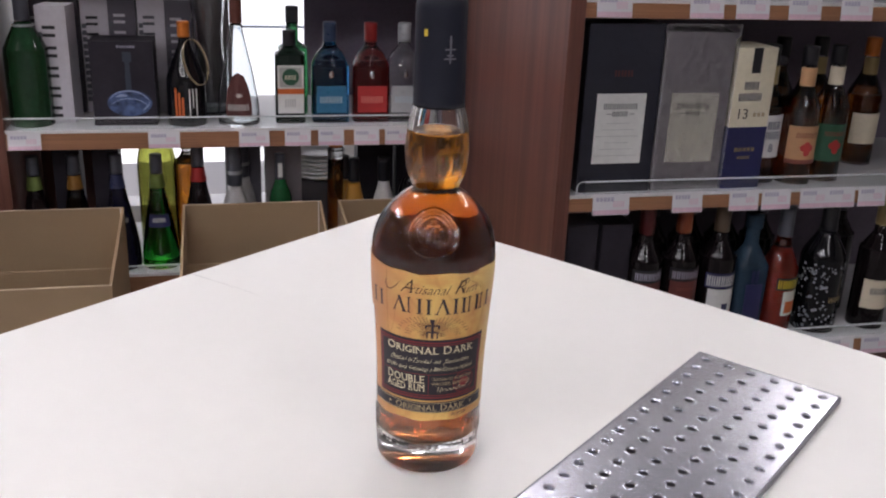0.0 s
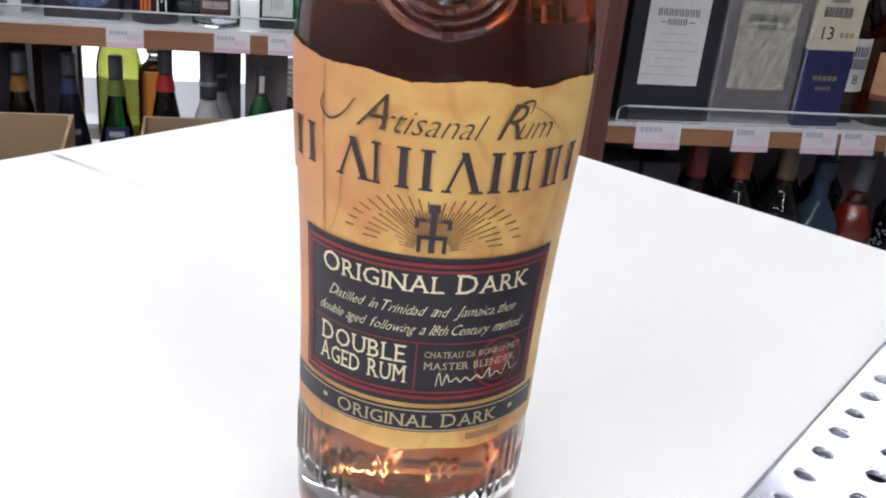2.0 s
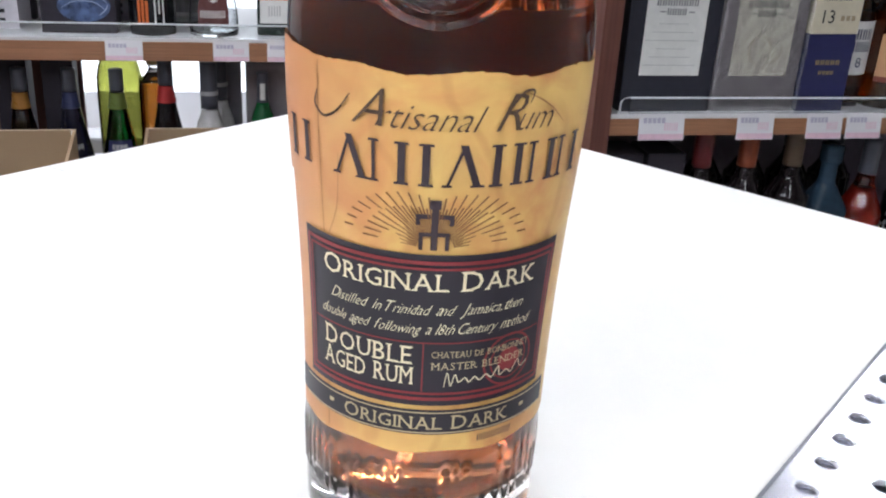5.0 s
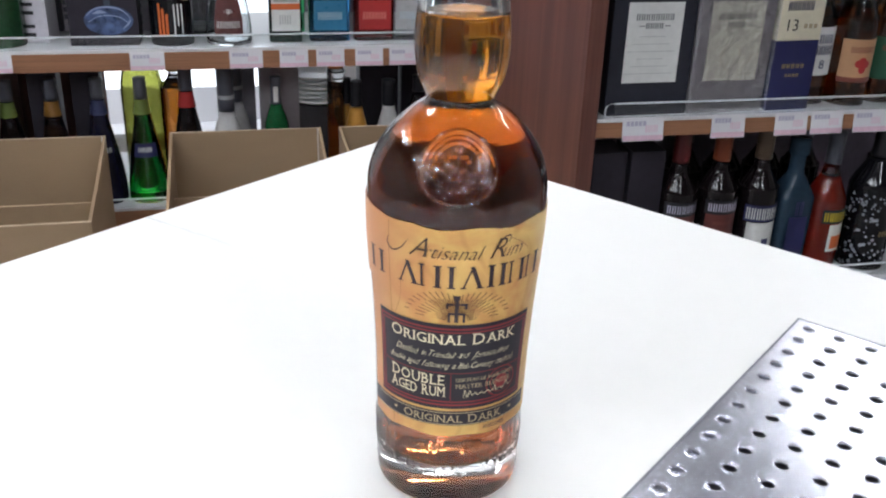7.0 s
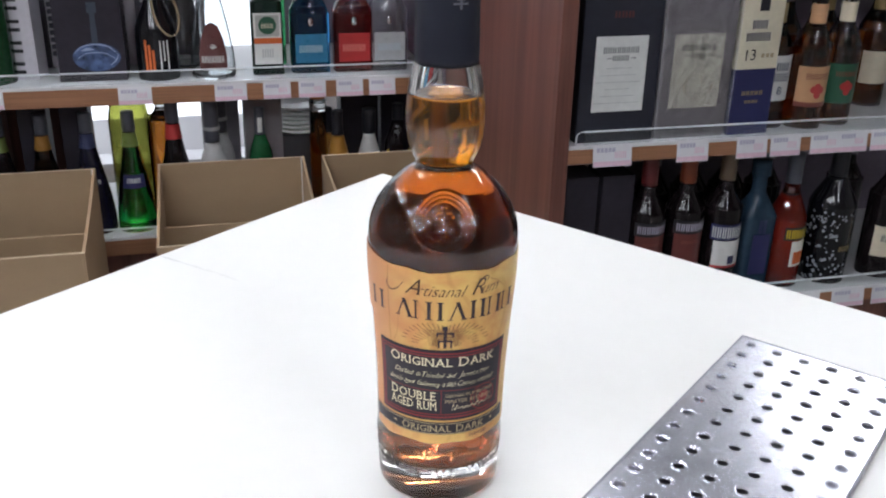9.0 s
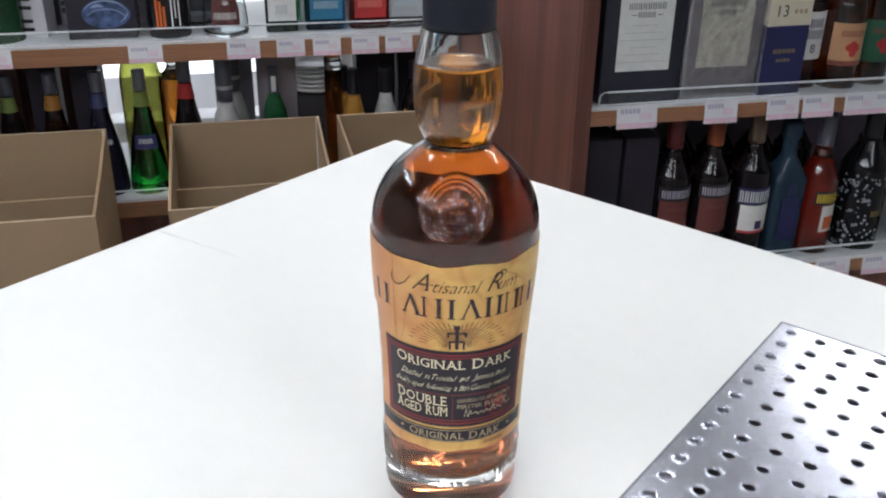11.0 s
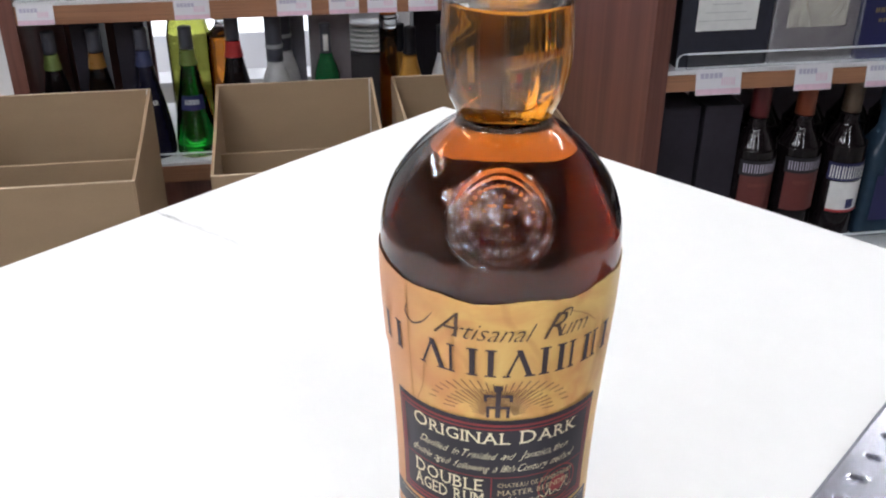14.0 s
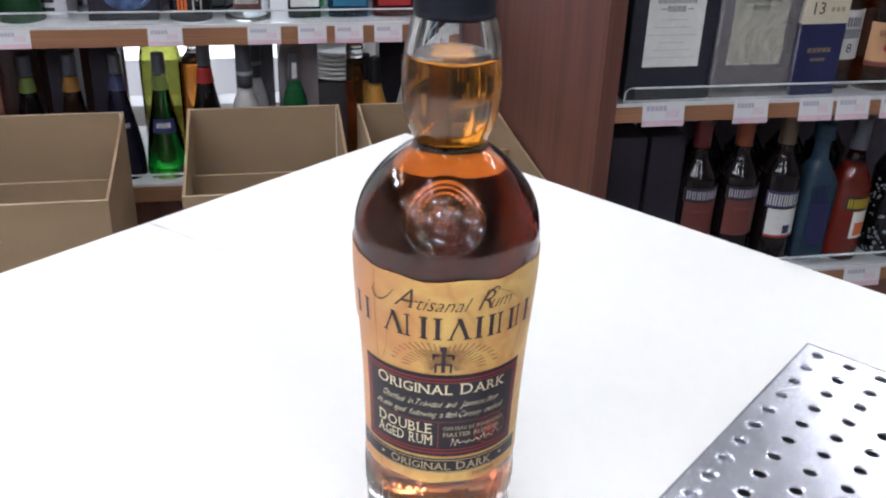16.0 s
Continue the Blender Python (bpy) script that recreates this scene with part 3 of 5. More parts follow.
    # rays and figure
    bm = bmesh.new()
    for i in range(47):
        th = math.radians(6 + 168 * i / 46)
        r0, r1, w = 0.0045, (0.0235 if i % 2 else 0.018) * (0.62 + 0.38 * abs(math.cos(th))), 0.00022
        c, s = math.cos(th), math.sin(th)
        bm.faces.new([bm.verts.new((c * q - s * e, s * q * 0.85 + c * e, 0)) for q, e in ((r0, -w * 0.4), (r1, -w), (r1, w), (r0, w * 0.4))])
    put("ray_print", bm, tint("brown_ray_print", (0.20, 0.09, 0.03)), 1, 0.1030, 0.0006)
    bm = bmesh.new()
    for x0, x1, y0, y1 in ((-0.0008, 0.0008, 0.002, 0.0115), (-0.0044, 0.0044, 0.0082, 0.0094), (-0.0044, -0.0034, 0.0066, 0.0085), (0.0034, 0.0044, 0.0066, 0.0085), (-0.003, 0.003, 0.0036, 0.0047), (-0.0036, -0.0026, 0.0, 0.0047), (0.0026, 0.0036, 0.0, 0.0047), (-0.0008, 0.0008, 0.0, 0.002), (-0.0013, 0.0013, 0.0108, 0.0132)):
        bm.faces.new([bm.verts.new(c) for c in ((x0, y0, 0), (x1, y0, 0), (x1, y1, 0), (x0, y1, 0))])
    put("figure_emblem", bm, INK, 0.5, 0.1025, 0.0008, "small dark emblem")
    # dark plate with red borders
    block("dark_plate", PLATE, -58.5, 58, 0.0575, 0.1012, 0.0006)
    for (a, b, c, d) in ((-56.5, 56, 0.0985, 0.0995), (-56.5, 56, 0.0592, 0.0602), (-56.5, -55, 0.0592, 0.0995), (54.5, 56, 0.0592, 0.0995), (-54.2, 53.7, 0.0970, 0.0977), (-54.2, 53.7, 0.0610, 0.0617), (-54.2, -53.2, 0.0610, 0.0977), (52.7, 53.7, 0.0610, 0.0977)):
        block("red_border", RED, a, b, c, d, 0.0009)
    put("lettering", serif_bm("ORIGINAL DARK", 0.0070, math.radians(90) * 0.0368, 1.16), CREAM, -0.5, 0.0912, 0.0009, "cream capital lettering")
    put("lettering", script_bm("Distilled in Trinidad and Jamaica, then", 0.0042, math.radians(82) * 0.0364, 1.15, 0.6, 0.00004), CREAM, -1, 0.0845, 0.0009)
    put("lettering", script_bm("double aged following a 18th Century method", 0.0042, math.radians(93) * 0.0362, 1.1, 0.6, 0.00004), CREAM, -1, 0.0790, 0.0009)
    put("lettering", serif_bm("DOUBLE", 0.0076, math.radians(41) * 0.0362, 1.05), CREAM, -26, 0.0700, 0.0009)
    put("lettering", serif_bm("AGED RUM", 0.0074, math.radians(42) * 0.036, 1.05), CREAM, -26, 0.0640, 0.0009)
    block("red_rule", RED, -53, 52, 0.0762, 0.0766, 0.0009)
    block("red_rule", RED, -1.7, -1.1, 0.062, 0.0762, 0.0009)
    put("lettering", serif_bm("CHATEAU DE BONBONNET", 0.0026, math.radians(44) * 0.036), GOLD, 24, 0.0722, 0.0010)
    put("lettering", serif_bm("MASTER BLENDER", 0.0031, math.radians(42) * 0.036), GOLD, 23, 0.0686, 0.0010)
    sign = [(-0.0115, -0.0012), (-0.0108, 0.0030), (-0.0098, -0.0010), (-0.0088, 0.0024), (-0.0078, 0.0), (-0.0062, 0.0012), (-0.0050, -0.0002), (-0.0036, 0.0012), (-0.0022, 0.0), (-0.0005, 0.0014), (0.0012, 0.0002), (0.0030, 0.0030), (0.0036, 0.0002), (0.0056, 0.0014), (0.0072, 0.0002), (0.0092, 0.0034), (0.0104, 0.0008), (0.0128, 0.0020)]
    bm = stroke_bm(sign, 0.00018, 0.00034)
    put("pen_stroke", bm, CREAM, 26, 0.0648, 0.0011)
    bm = bmesh.new()
    for ra, rb in ((0.0072, 0.0078), (0.0054, 0.0058), (0.0, 0.0035)):
        for i in range(32):
            t0, t1 = 2 * math.pi * i / 32, 2 * math.pi * (i + 1) / 32
            q = [(ra, t0), (rb, t0), (rb, t1), (ra, t1)] if ra else [(rb, t0), (rb, t1), (0, 0)]
            bm.faces.new([bm.verts.new((e * math.cos(f), e * math.sin(f), 0)) for e, f in q])
    put("red_stamp", bm, RED, 36, 0.0692, 0.00095)
    # lower band
    block("dark_band", PLATE, -70, 66, 0.0485, 0.0562, 0.0006)
    block("gold_rule", GOLD, -62, 62, 0.0552, 0.0556, 0.0009)
    block("gold_rule", GOLD, -62, 62, 0.0490, 0.0494, 0.0009)
    put("lettering", serif_bm("ORIGINAL DARK", 0.0055, math.radians(74) * 0.0354, 1.12), GOLD, 1.5, 0.0503, 0.0009)
    for a in (-43, 47):
        put("print_dot", bars_bm(1, 0.0016, 0.0012, 0, 1, False), GOLD, a, 0.0520, 0.0009)
    put("print_line", bars_bm(9, math.radians(18) * 0.0352, 0.0022, 0.3, 0.3), INK, 33, 0.0452, 0.0007)
    return t


rum_bottle()


# ---- shelves ----
LY, RY = 1.92, 1.135              # front planes of the two shelf units
L_UP, L_LOW = 0.680, 0.285        # tops of the boards
R_TOP, R_MID, R_LOW = 1.098, 0.719, 0.366


def price_tag(x, y, z, w=0.082, h=0.043, group="price tags on the shelf edges"):
    t = thing("price_tag", pose(x, y, z, -8), "white price card with pink and grey print on the shelf edge", "price tag", group)
    part("card", box_bm(-w / 2, w / 2, -0.0012, 0.0, -h / 2, h / 2), TAG, t)
    part("pink_band", box_bm(-w / 2 + 0.001, w / 2 - 0.001, -0.0018, -0.0013, -h / 2 + 0.001, -h / 2 + h * 0.24), TAGPINK, t)
    part("print_line", sheet(bars_bm(5, w * 0.5, h * 0.2, 0.2, 1, False), pose(-w * 0.16, -0.0016, h * 0.14) @ STAND), TAGGREY, t)
    part("print_line", sheet(bars_bm(3, w * 0.32, h * 0.3, 0.25, 0.35), pose(w * 0.22, -0.0016, -h * 0.14) @ STAND), TAGPINK, t)
    return t


def shelf_board(parent, x0, x1, y0, y1, top, name="shelf_board", white=0.008, strip=0.042):
    b = part(name, box_bm(x0, x1, y0 + 0.012, y1, top - 0.022, top, 0.001), WHITE_BOARD, parent)
    part("front_lip", box_bm(x0, x1, y0 + 0.001, y0 + 0.0118, top - white, top, 0.001), WHITE_BOARD, b)
    part("edge_strip", box_bm(x0, x1, y0, y0 + 0.0115, top - white - strip, top - white - 0.0003, 0.001), EDGE, b, "brown edge strip")
    return b


def guard(parent, x0, x1, y, top, h=0.03):
    g = part("guard_rail", box_bm(x0, x1, y + 0.004, y + 0.007, top + 0.0005, top + h, 0.001), ACRYLIC, parent, "clear acrylic guard rail")
    g.visible_shadow = False
    part("rail_edge", box_bm(x0, x1, y + 0.0035, y + 0.0075, top + h + 0.0002, top + h + 0.0035, 0.0012), tint("bright_acrylic_edge", (0.72, 0.76, 0.78), 0.15), g)
    bend = [(x0 - 0.004 - 0.012 * math.cos(a), top + h - 0.010 + 0.012 * math.sin(a)) for a in (math.pi / 2 * k / 6 for k in range(7))]
    bm, rings = bmesh.new(), []
    for bx, bz in [(bend[0][0], top + 0.001)] + bend + [(x0 + 0.01, bend[-1][1])]:
        rings.append([bm.verts.new((bx + 0.002 * math.cos(q * math.pi / 3), y + 0.0055 + 0.002 * math.sin(q * math.pi / 3), bz + 0.001 * math.cos(q * math.pi / 3))) for q in range(6)])
    for a, b in zip(rings, rings[1:]):
        for q in range(6):
            bm.faces.new((a[q], a[(q + 1) % 6], b[(q + 1) % 6], b[q])).smooth = True
    part("bent_end", bm, tint("bright_rail_end", (0.60, 0.62, 0.64), 0.15), g)
    return g


def left_unit():
    t = thing("shelf_unit", pose(0, 0, 0), "brown and white open-backed bottle shelf unit", "shelf unit")
    part("side_panel", box_bm(-0.70, -0.665, LY, LY + 0.46, 0, 1.52), WOOD, t)
    part("side_panel", box_bm(0.455, 0.485, LY + 0.002, LY + 0.46, 0, 1.52), BACKBOARD, t)
    for top in (L_UP, L_LOW):
        shelf_board(t, -0.664, 0.454, LY, LY + 0.44, top)
    # unseen upper boards; the top one is added to shade the rows
    for top in (1.12, 1.52):
        shelf_board(t, -0.664, 0.454, LY, LY + 0.44, top)
    part("plinth", box_bm(-0.664, 0.454, LY + 0.03, LY + 0.05, 0.0, L_LOW - 0.055), WOOD, t)
    guard(t, -0.66, 0.45, LY, L_UP, 0.028)
    guard(t, -0.66, 0.45, LY, L_LOW, 0.02)
    # dark backs behind part of the rows
    part("back_panel", box_bm(0.11, 0.454, LY + 0.425, LY + 0.44, L_UP + 0.001, 1.09), BACKBOARD, t)
    part("back_panel", box_bm(-0.664, -0.44, LY + 0.425, LY + 0.44, L_LOW + 0.001, 0.655), WOOD, t)
    for x in (-0.62, -0.285, -0.058, 0.055, 0.143, 0.238, 0.322):
        price_tag(x, LY - 0.0015, L_UP - 0.027, 0.078 if x < -0.0 else 0.068)
    price_tag(-0.58, LY - 0.0015, L_LOW - 0.024)


left_unit()


def right_unit():
    t = thing("shelf_unit", pose(0, 0, 0), "red-brown veneered shelf unit with white boards full of spirits", "shelf unit")
    part("side_panel", box_bm(0.497, 0.527, RY - 0.004, 2.75, 0, 1.52, 0.001), WOOD, t, "tall red-brown veneered end panel")
    part("side_panel", box_bm(2.2, 2.23, RY, 1.62, 0, 1.52), WOOD, t)
    part("back_panel", box_bm(0.528, 2.2, RY + 0.42, RY + 0.44, 0, 1.52), BACKBOARD, t)
    for top in (R_TOP, R_MID, R_LOW):
        shelf_board(t, 0.5275, 2.2, RY, RY + 0.42, top, white=0.007, strip=0.028)
    # unseen top board, added to keep ceiling light off the bottles
    for top in (1.51,):
        shelf_board(t, 0.5275, 2.2, RY, RY + 0.42, top)
    part("plinth", box_bm(0.5275, 2.2, RY + 0.03, RY + 0.05, 0.0, R_LOW - 0.05), WOOD, t)
    for top in (R_MID, R_LOW):
        guard(t, 0.56, 2.19, RY, top, 0.024)
    for x in (0.616, 0.782, 0.909, 0.983, 1.072, 1.135, 1.21, 1.3, 1.39):
        price_tag(x, RY - 0.0015, R_MID - 0.020, 0.066 if x > 0.65 else 0.078)
    for x in (0.583, 0.770, 0.866, 0.978, 1.092, 1.21):
        price_tag(x, RY - 0.0015, R_TOP - 0.012, 0.070)
    for x in (1.09, 1.2, 1.3, 1.4):
        price_tag(x, RY - 0.0015, R_LOW - 0.022, 0.08)


right_unit()


# bright shop window behind the open shelf
def far_window():
    x0, x1, z0, z1 = -0.80, 0.24, 0.16, 1.6
    wall("wall_behind", -2.6, x0, 2.95, 3.05, 0, 3, WALL, "white wall beside the window")
    wall("wall_behind", x1, 4.0, 2.95, 3.05, 0, 3, WALL, "white wall beside the window")
    wall("wall_behind", x0, x1, 2.95, 3.05, 0, z0, WALL, "white wall below the window")
    wall("wall_behind", x0, x1, 2.95, 3.05, z1, 3, WALL, "white wall above the window")
    t = thing("window_1", pose(0, 0, 0), "bright shop window with thin frame behind the shelf", "window", kind="structure")
    frame_mat = tint("pale_window_frame", (0.45, 0.52, 0.62))
    for x in (x0, -0.28, x1 - 0.025):
        part("window_frame", box_bm(x, x + 0.025, 2.965, 3.02, z0, z1), frame_mat, t)
    for z in (0.80, 1.12):
        part("window_bar", box_bm(x0 + 0.025, x1 - 0.025, 2.975, 2.99, z, z + 0.008), frame_mat, t)
    part("window_sill", box_bm(x0, x1, 2.92, 3.04, z0 - 0.012, z0 + 0.003), WHITE_BOARD, t)
    tagged(part("backdrop", box_bm(x0 - 0.2, x1 + 0.2, 3.2, 3.22, z0 - 0.3, z1 + 0.3), DAY), "overexposed daylight outside the window", "daylight", kind="structure")
    # added grey glow, so the backdrop is dimmer low down
    tagged(part("backdrop", box_bm(x0 - 0.2, x1 + 0.2, 3.17, 3.18, z0 - 0.3, 0.255), LOWGLOW), "plain grey glowing backdrop low outside the window", "pavement", kind="structure")


far_window()


# ---- cartons in front of the shelf ----
def carton(x0, x1, y0=1.50, y1=1.862, back=0.497, front=0.425, label="open brown cardboard display carton with a low front"):
    t = thing("carton", pose(x0, y0, 0), label, "carton", "open cartons before the shelf")
    w, d, k = x1 - x0, y1 - y0, 0.006
    part("back_wall", box_bm(0, w, d - k, d, 0, back, 0.0008), CARD, t)
    part("front_wall", box_bm(k, w - k, 0, k, 0, front, 0.0008), CARD, t)
    part("bottom", box_bm(k, w - k, k, d - k, 0.001, 0.01), CARD, t)
    part("inner_flap", box_bm(k + 0.002, w - k - 0.002, d * 0.55, d * 0.55 + k, 0.01, front - 0.035), CARD, t)
    for x in (0, w - k):
        bm = bmesh.new()
        q = [(0, 0), (d - k, 0), (d - k, back), (d * 0.5, (back + front) / 2 - 0.004), (0, front)]
        a = [bm.verts.new((x, y, z)) for y, z in q]
        b = [bm.verts.new((x + k, y, z)) for y, z in q]
        bm.faces.new(a[::-1])
        bm.faces.new(b)
        for i in range(5):
            bm.faces.new((a[i], a[(i + 1) % 5], b[(i + 1) % 5], b[i]))
        side = part("side_wall", bm, CARD, t)
    part("edge_and_gap_light", box_bm(0, w, d - k - 0.0002, d + 0.0002, back, back + 0.0012), CARDEDGE, t, "pale cut edge")
    part("edge_and_gap_light", box_bm(0, w, -0.0002, k + 0.0002, front, front + 0.0012), CARDEDGE, t)
    # light leaking through the back corner's gap, drawn as a pale upright strip
    part("edge_and_gap_light", box_bm(w - k - 0.0035, w - k - 0.0003, d - k - 0.003, d - k - 0.0003, front - 0.09, back), GAPLIGHT, t, "pale strip for light through the corner gap")
    return t


carton(-0.78, -0.391, back=0.492)
carton(-0.246, 0.110, back=0.494)
carton(0.154, 0.490, 1.37, back=0.494, front=0.482)


# ---- bottles and boxes ----
def bottle(x, y, z, outline, glass, label, cap=None, cap_z=0.0, liquid=None, fill=0.0, spin=0.0, square=None, seg=36, group="", hollow=False, category="bottle"):
    """A shelf bottle from its outline; cap: material of the closure above cap_z."""
    t = thing("bottle", pose(x, y, z, 0, 0, spin), label, category, group)
    pts = spline(outline, 4)
    low = [p for p in pts if not cap or p[1] <= cap_z + 1e-6]
    r_top = low[-1][0]
    prof = [(0.0, 0.0005), (low[0][0] * 0.9, 0.0)] + low
    if hollow:
        prof += [(max(r - 0.0025, 0.002), max(q, 0.006)) for r, q in low[::-1]] + [(0.0, 0.006)]
    else:
        prof += [(0.0, low[-1][1])]
    bm = lathe_bm(prof, seg)
    if square:
        for v in bm.verts:
            r = math.hypot(v.co.x, v.co.y)
            if r > 1e-5:
                k = min(1.0, max(0.0, (r - r_top) / (max(p[0] for p in low) - r_top + 1e-6)))
                m = max(abs(v.co.x), abs(v.co.y))
                e = 1 + k * (min(r / m, 1.30) - 1) * 0.85
                v.co.x *= e
                v.co.y *= e * square
    body = part("glass", bm, glass, t)
    if liquid:
        lp = [(max(r - 0.0022, 0.002), max(q, 0.0065)) for r, q in low if q <= fill]
        lb = lathe_bm([(0.0, 0.0062)] + lp + [(0.0, lp[-1][1])], seg)
        if square:
            for v in lb.verts:
                v.co.y *= square
        part("contents", lb, liquid, t)
    if cap:
        top = [p for p in pts if p[1] >= cap_z - 1e-6]
        cr = max(p[0] for p in top) + 0.0012
        part("cap", lathe_bm([(0.0, cap_z - 0.002), (cr, cap_z - 0.002)] + [(p[0] + 0.0012, p[1]) for p in top] + [(top[-1][0] * 0.8, top[-1][1] + 0.0015), (0.0, top[-1][1] + 0.0016)], 28), cap, t)
    return t


def on_bottle(t, name, mat, rad, a0, a1, z0, z1, lift=0.0006, label=""):
    return part(name, wrap_bm(rad, math.radians(a0), math.radians(a1), z0, z1, lift), mat, t, label)


def word_on(t, n, rad, ang, z, width, height, mat, name="print_line", double=True, lift=0.0012):
    return part(name, curl(bars_bm(n, width, height, 0.3, 0.34, double), rad, math.radians(ang), z, lift), mat, t)


def panel(t, name, mat, x0, x1, y, z0, z1, label=""):
    return part(name, box_bm(x0, x1, y - 0.0008, y, z0, z1), mat, t, label)


DKGREEN = clear("dark_green_glass", (0.02, 0.13, 0.05), 0.03)
GREEN = clear("bright_green_liquid", (0.015, 0.52, 0.10), 0.03, 1.4)
OLIVE = clear("yellow_green_glass", (0.52, 0.54, 0.24), 0.03)
NAVYG = surface("navy_glass", (0.010, 0.010, 0.024), 0.08, vary=0.2, bump=0)
AMBERG = clear("amber_whiskey_glass", (0.62, 0.22, 0.03), 0.03, 1.4)
ORANGEG = clear("orange_liqueur_glass", (0.60, 0.20, 0.018), 0.03, 1.4)
REDG = surface("red_aperitif", (0.28, 0.022, 0.010), 0.10, vary=0.1, bump=0, spec=0.3)
PALEBLUE = surface("pale_blue_glass", (0.024, 0.046, 0.072), 0.10, vary=0.15, bump=0, spec=0.25)
CYAN = clear("turquoise_glass", (0.025, 0.12, 0.25), 0.05, 1.4)
ROSE = clear("orange_red_glass", (0.42, 0.035, 0.03), 0.05, 1.4)
SHELFGLASS = clear("clear_bottle_glass", (0.92, 0.95, 0.96), 0.02)
BROWNG = surface("very_dark_brown_glass", (0.010, 0.007, 0.008), 0.04, vary=0.2, bump=0, spec=0.36)
LABWHITE = tint("white_label", (0.72, 0.72, 0.70), 0.5)
LABCREAM = tint("cream_label", (0.68, 0.60, 0.46), 0.5)
LABPEACH = tint("peach_label", (0.52, 0.29, 0.15), 0.5)
LABNAVY = tint("navy_label", (0.018, 0.02, 0.085), 0.4)
LABRED = tint("red_label", (0.42, 0.03, 0.03), 0.4)
LABORANGE = tint("orange_label", (0.62, 0.13, 0.03), 0.4)
LABBROWN = tint("brown_red_label", (0.20, 0.055, 0.04), 0.4)
LABBLACK = tint("black_label", (0.012, 0.012, 0.016), 0.4)
YELLOW = tint("yellow_print", (0.72, 0.50, 0.03), 0.4)
LABGREEN = tint("dark_green_label", (0.02, 0.09, 0.05), 0.4)
CAPRED = tint("red_cap", (0.30, 0.02, 0.02), 0.35)
CAPGREY = tint("dark_grey_cap", (0.075, 0.08, 0.10), 0.35)
CAPORANGE = tint("orange_cap", (0.72, 0.20, 0.03), 0.4)
CAPGOLD = tint("gold_cap", (0.30, 0.22, 0.10), 0.4)
PORCELAIN = tint("white_porcelain", (0.82, 0.82, 0.80), 0.2)
ROPE = surface("jute_rope", (0.34, 0.26, 0.16), 0.9, vary=0.2, scale=120, fine=500, bump=0.2)
PEWTER = surface("dark_print", (0.10, 0.10, 0.12), 0.5, vary=0.3, bump=0)

SPIRIT = [(0.038, 0.0), (0.0395, 0.004), (0.0395, 0.16), (0.037, 0.178), (0.024, 0.205), (0.0155, 0.222), (0.0145, 0.245), (0.0145, 0.285), (0.0145, 0.305)]
SLIM = [(0.046, 0.0), (0.050, 0.005), (0.048, 0.05), (0.042, 0.10), (0.033, 0.15), (0.022, 0.205), (0.0155, 0.25), (0.0145, 0.285), (0.0145, 0.31)]
GROUP_L, GROUP_LL, GROUP_R, GROUP_RL = "spirits on the upper open shelf", "liqueurs on the lower open shelf", "whiskeys on the veneered shelf", "aperitifs on the low veneered shelf"

# lower row of the open shelf: slim liqueur bottles
zl = L_LOW


slim_r = lambda h: 0.042 - (h - 0.10) * 0.18


def liqueur(x, y, mat, liquid, lab, capm, label, z=zl, s=1.0):
    t = bottle(x, y, z, [(r * s, h * s) for r, h in SLIM], mat, label, capm, 0.262 * s, group=GROUP_LL, liquid=liquid, fill=0.235 * s)
    rad = lambda h: 0.0205 * s + (0.225 * s - h) * 0.12
    on_bottle(t, "neck_label", lab, lambda h: 0.0162 * s + max(0, 0.25 * s - h) * 0.16, -80, 80, 0.222 * s, 0.258 * s, 0.0008)
    return t


t = liqueur(-0.316, LY + 0.075, SHELFGLASS, GREEN, tint("green_neck_label", (0.15, 0.20, 0.05)), CAPGREY, "slim bottle of bright green liqueur with a grey cap")
word_on(t, 4, slim_r, 4, 0.131, 0.036, 0.012, LABWHITE)
on_bottle(t, "label", LABNAVY, slim_r, -42, 50, 0.118, 0.152, 0.0007)
t = liqueur(-0.418, LY + 0.08, NAVYG, None, tint("blue_neck_label", (0.04, 0.05, 0.12)), CAPGREY, "slim bottle of dark blue liqueur with a grey cap")
word_on(t, 4, slim_r, 14, 0.131, 0.036, 0.012, LABWHITE)
liqueur(-0.524, LY + 0.08, SHELFGLASS, AMBERG, tint("amber_neck_label", (0.30, 0.14, 0.03)), CAPGREY, "slim bottle of amber liqueur with an amber neck label")
liqueur(-0.624, LY + 0.08, BROWNG, None, tint("green_neck_label", (0.16, 0.22, 0.06)), CAPGREY, "slim dark liqueur bottle with a green neck label")
liqueur(-0.208, LY + 0.08, BROWNG, None, LABRED, CAPGREY, "slim dark liqueur bottle with a red neck label", s=1.06)
t = bottle(-0.322, LY + 0.20, zl, [(0.045, 0), (0.052, 0.01), (0.053, 0.16), (0.053, 0.25), (0.051, 0.272), (0.044, 0.300), (0.030, 0.319), (0.006, 0.327)], OLIVE, "tall round-shouldered bottle of yellow-green glass", None, 0.0, group=GROUP_LL, hollow=True)
t = bottle(-0.238, LY + 0.18, zl, [(0.036, 0), (0.038, 0.004), (0.038, 0.24), (0.034, 0.262), (0.017, 0.285), (0.015, 0.30), (0.018, 0.305), (0.018, 0.335)], SHELFGLASS, "square clear bottle of amber liqueur", CAPGOLD, 0.302, liquid=ORANGEG, fill=0.283, square=0.95, group=GROUP_LL)
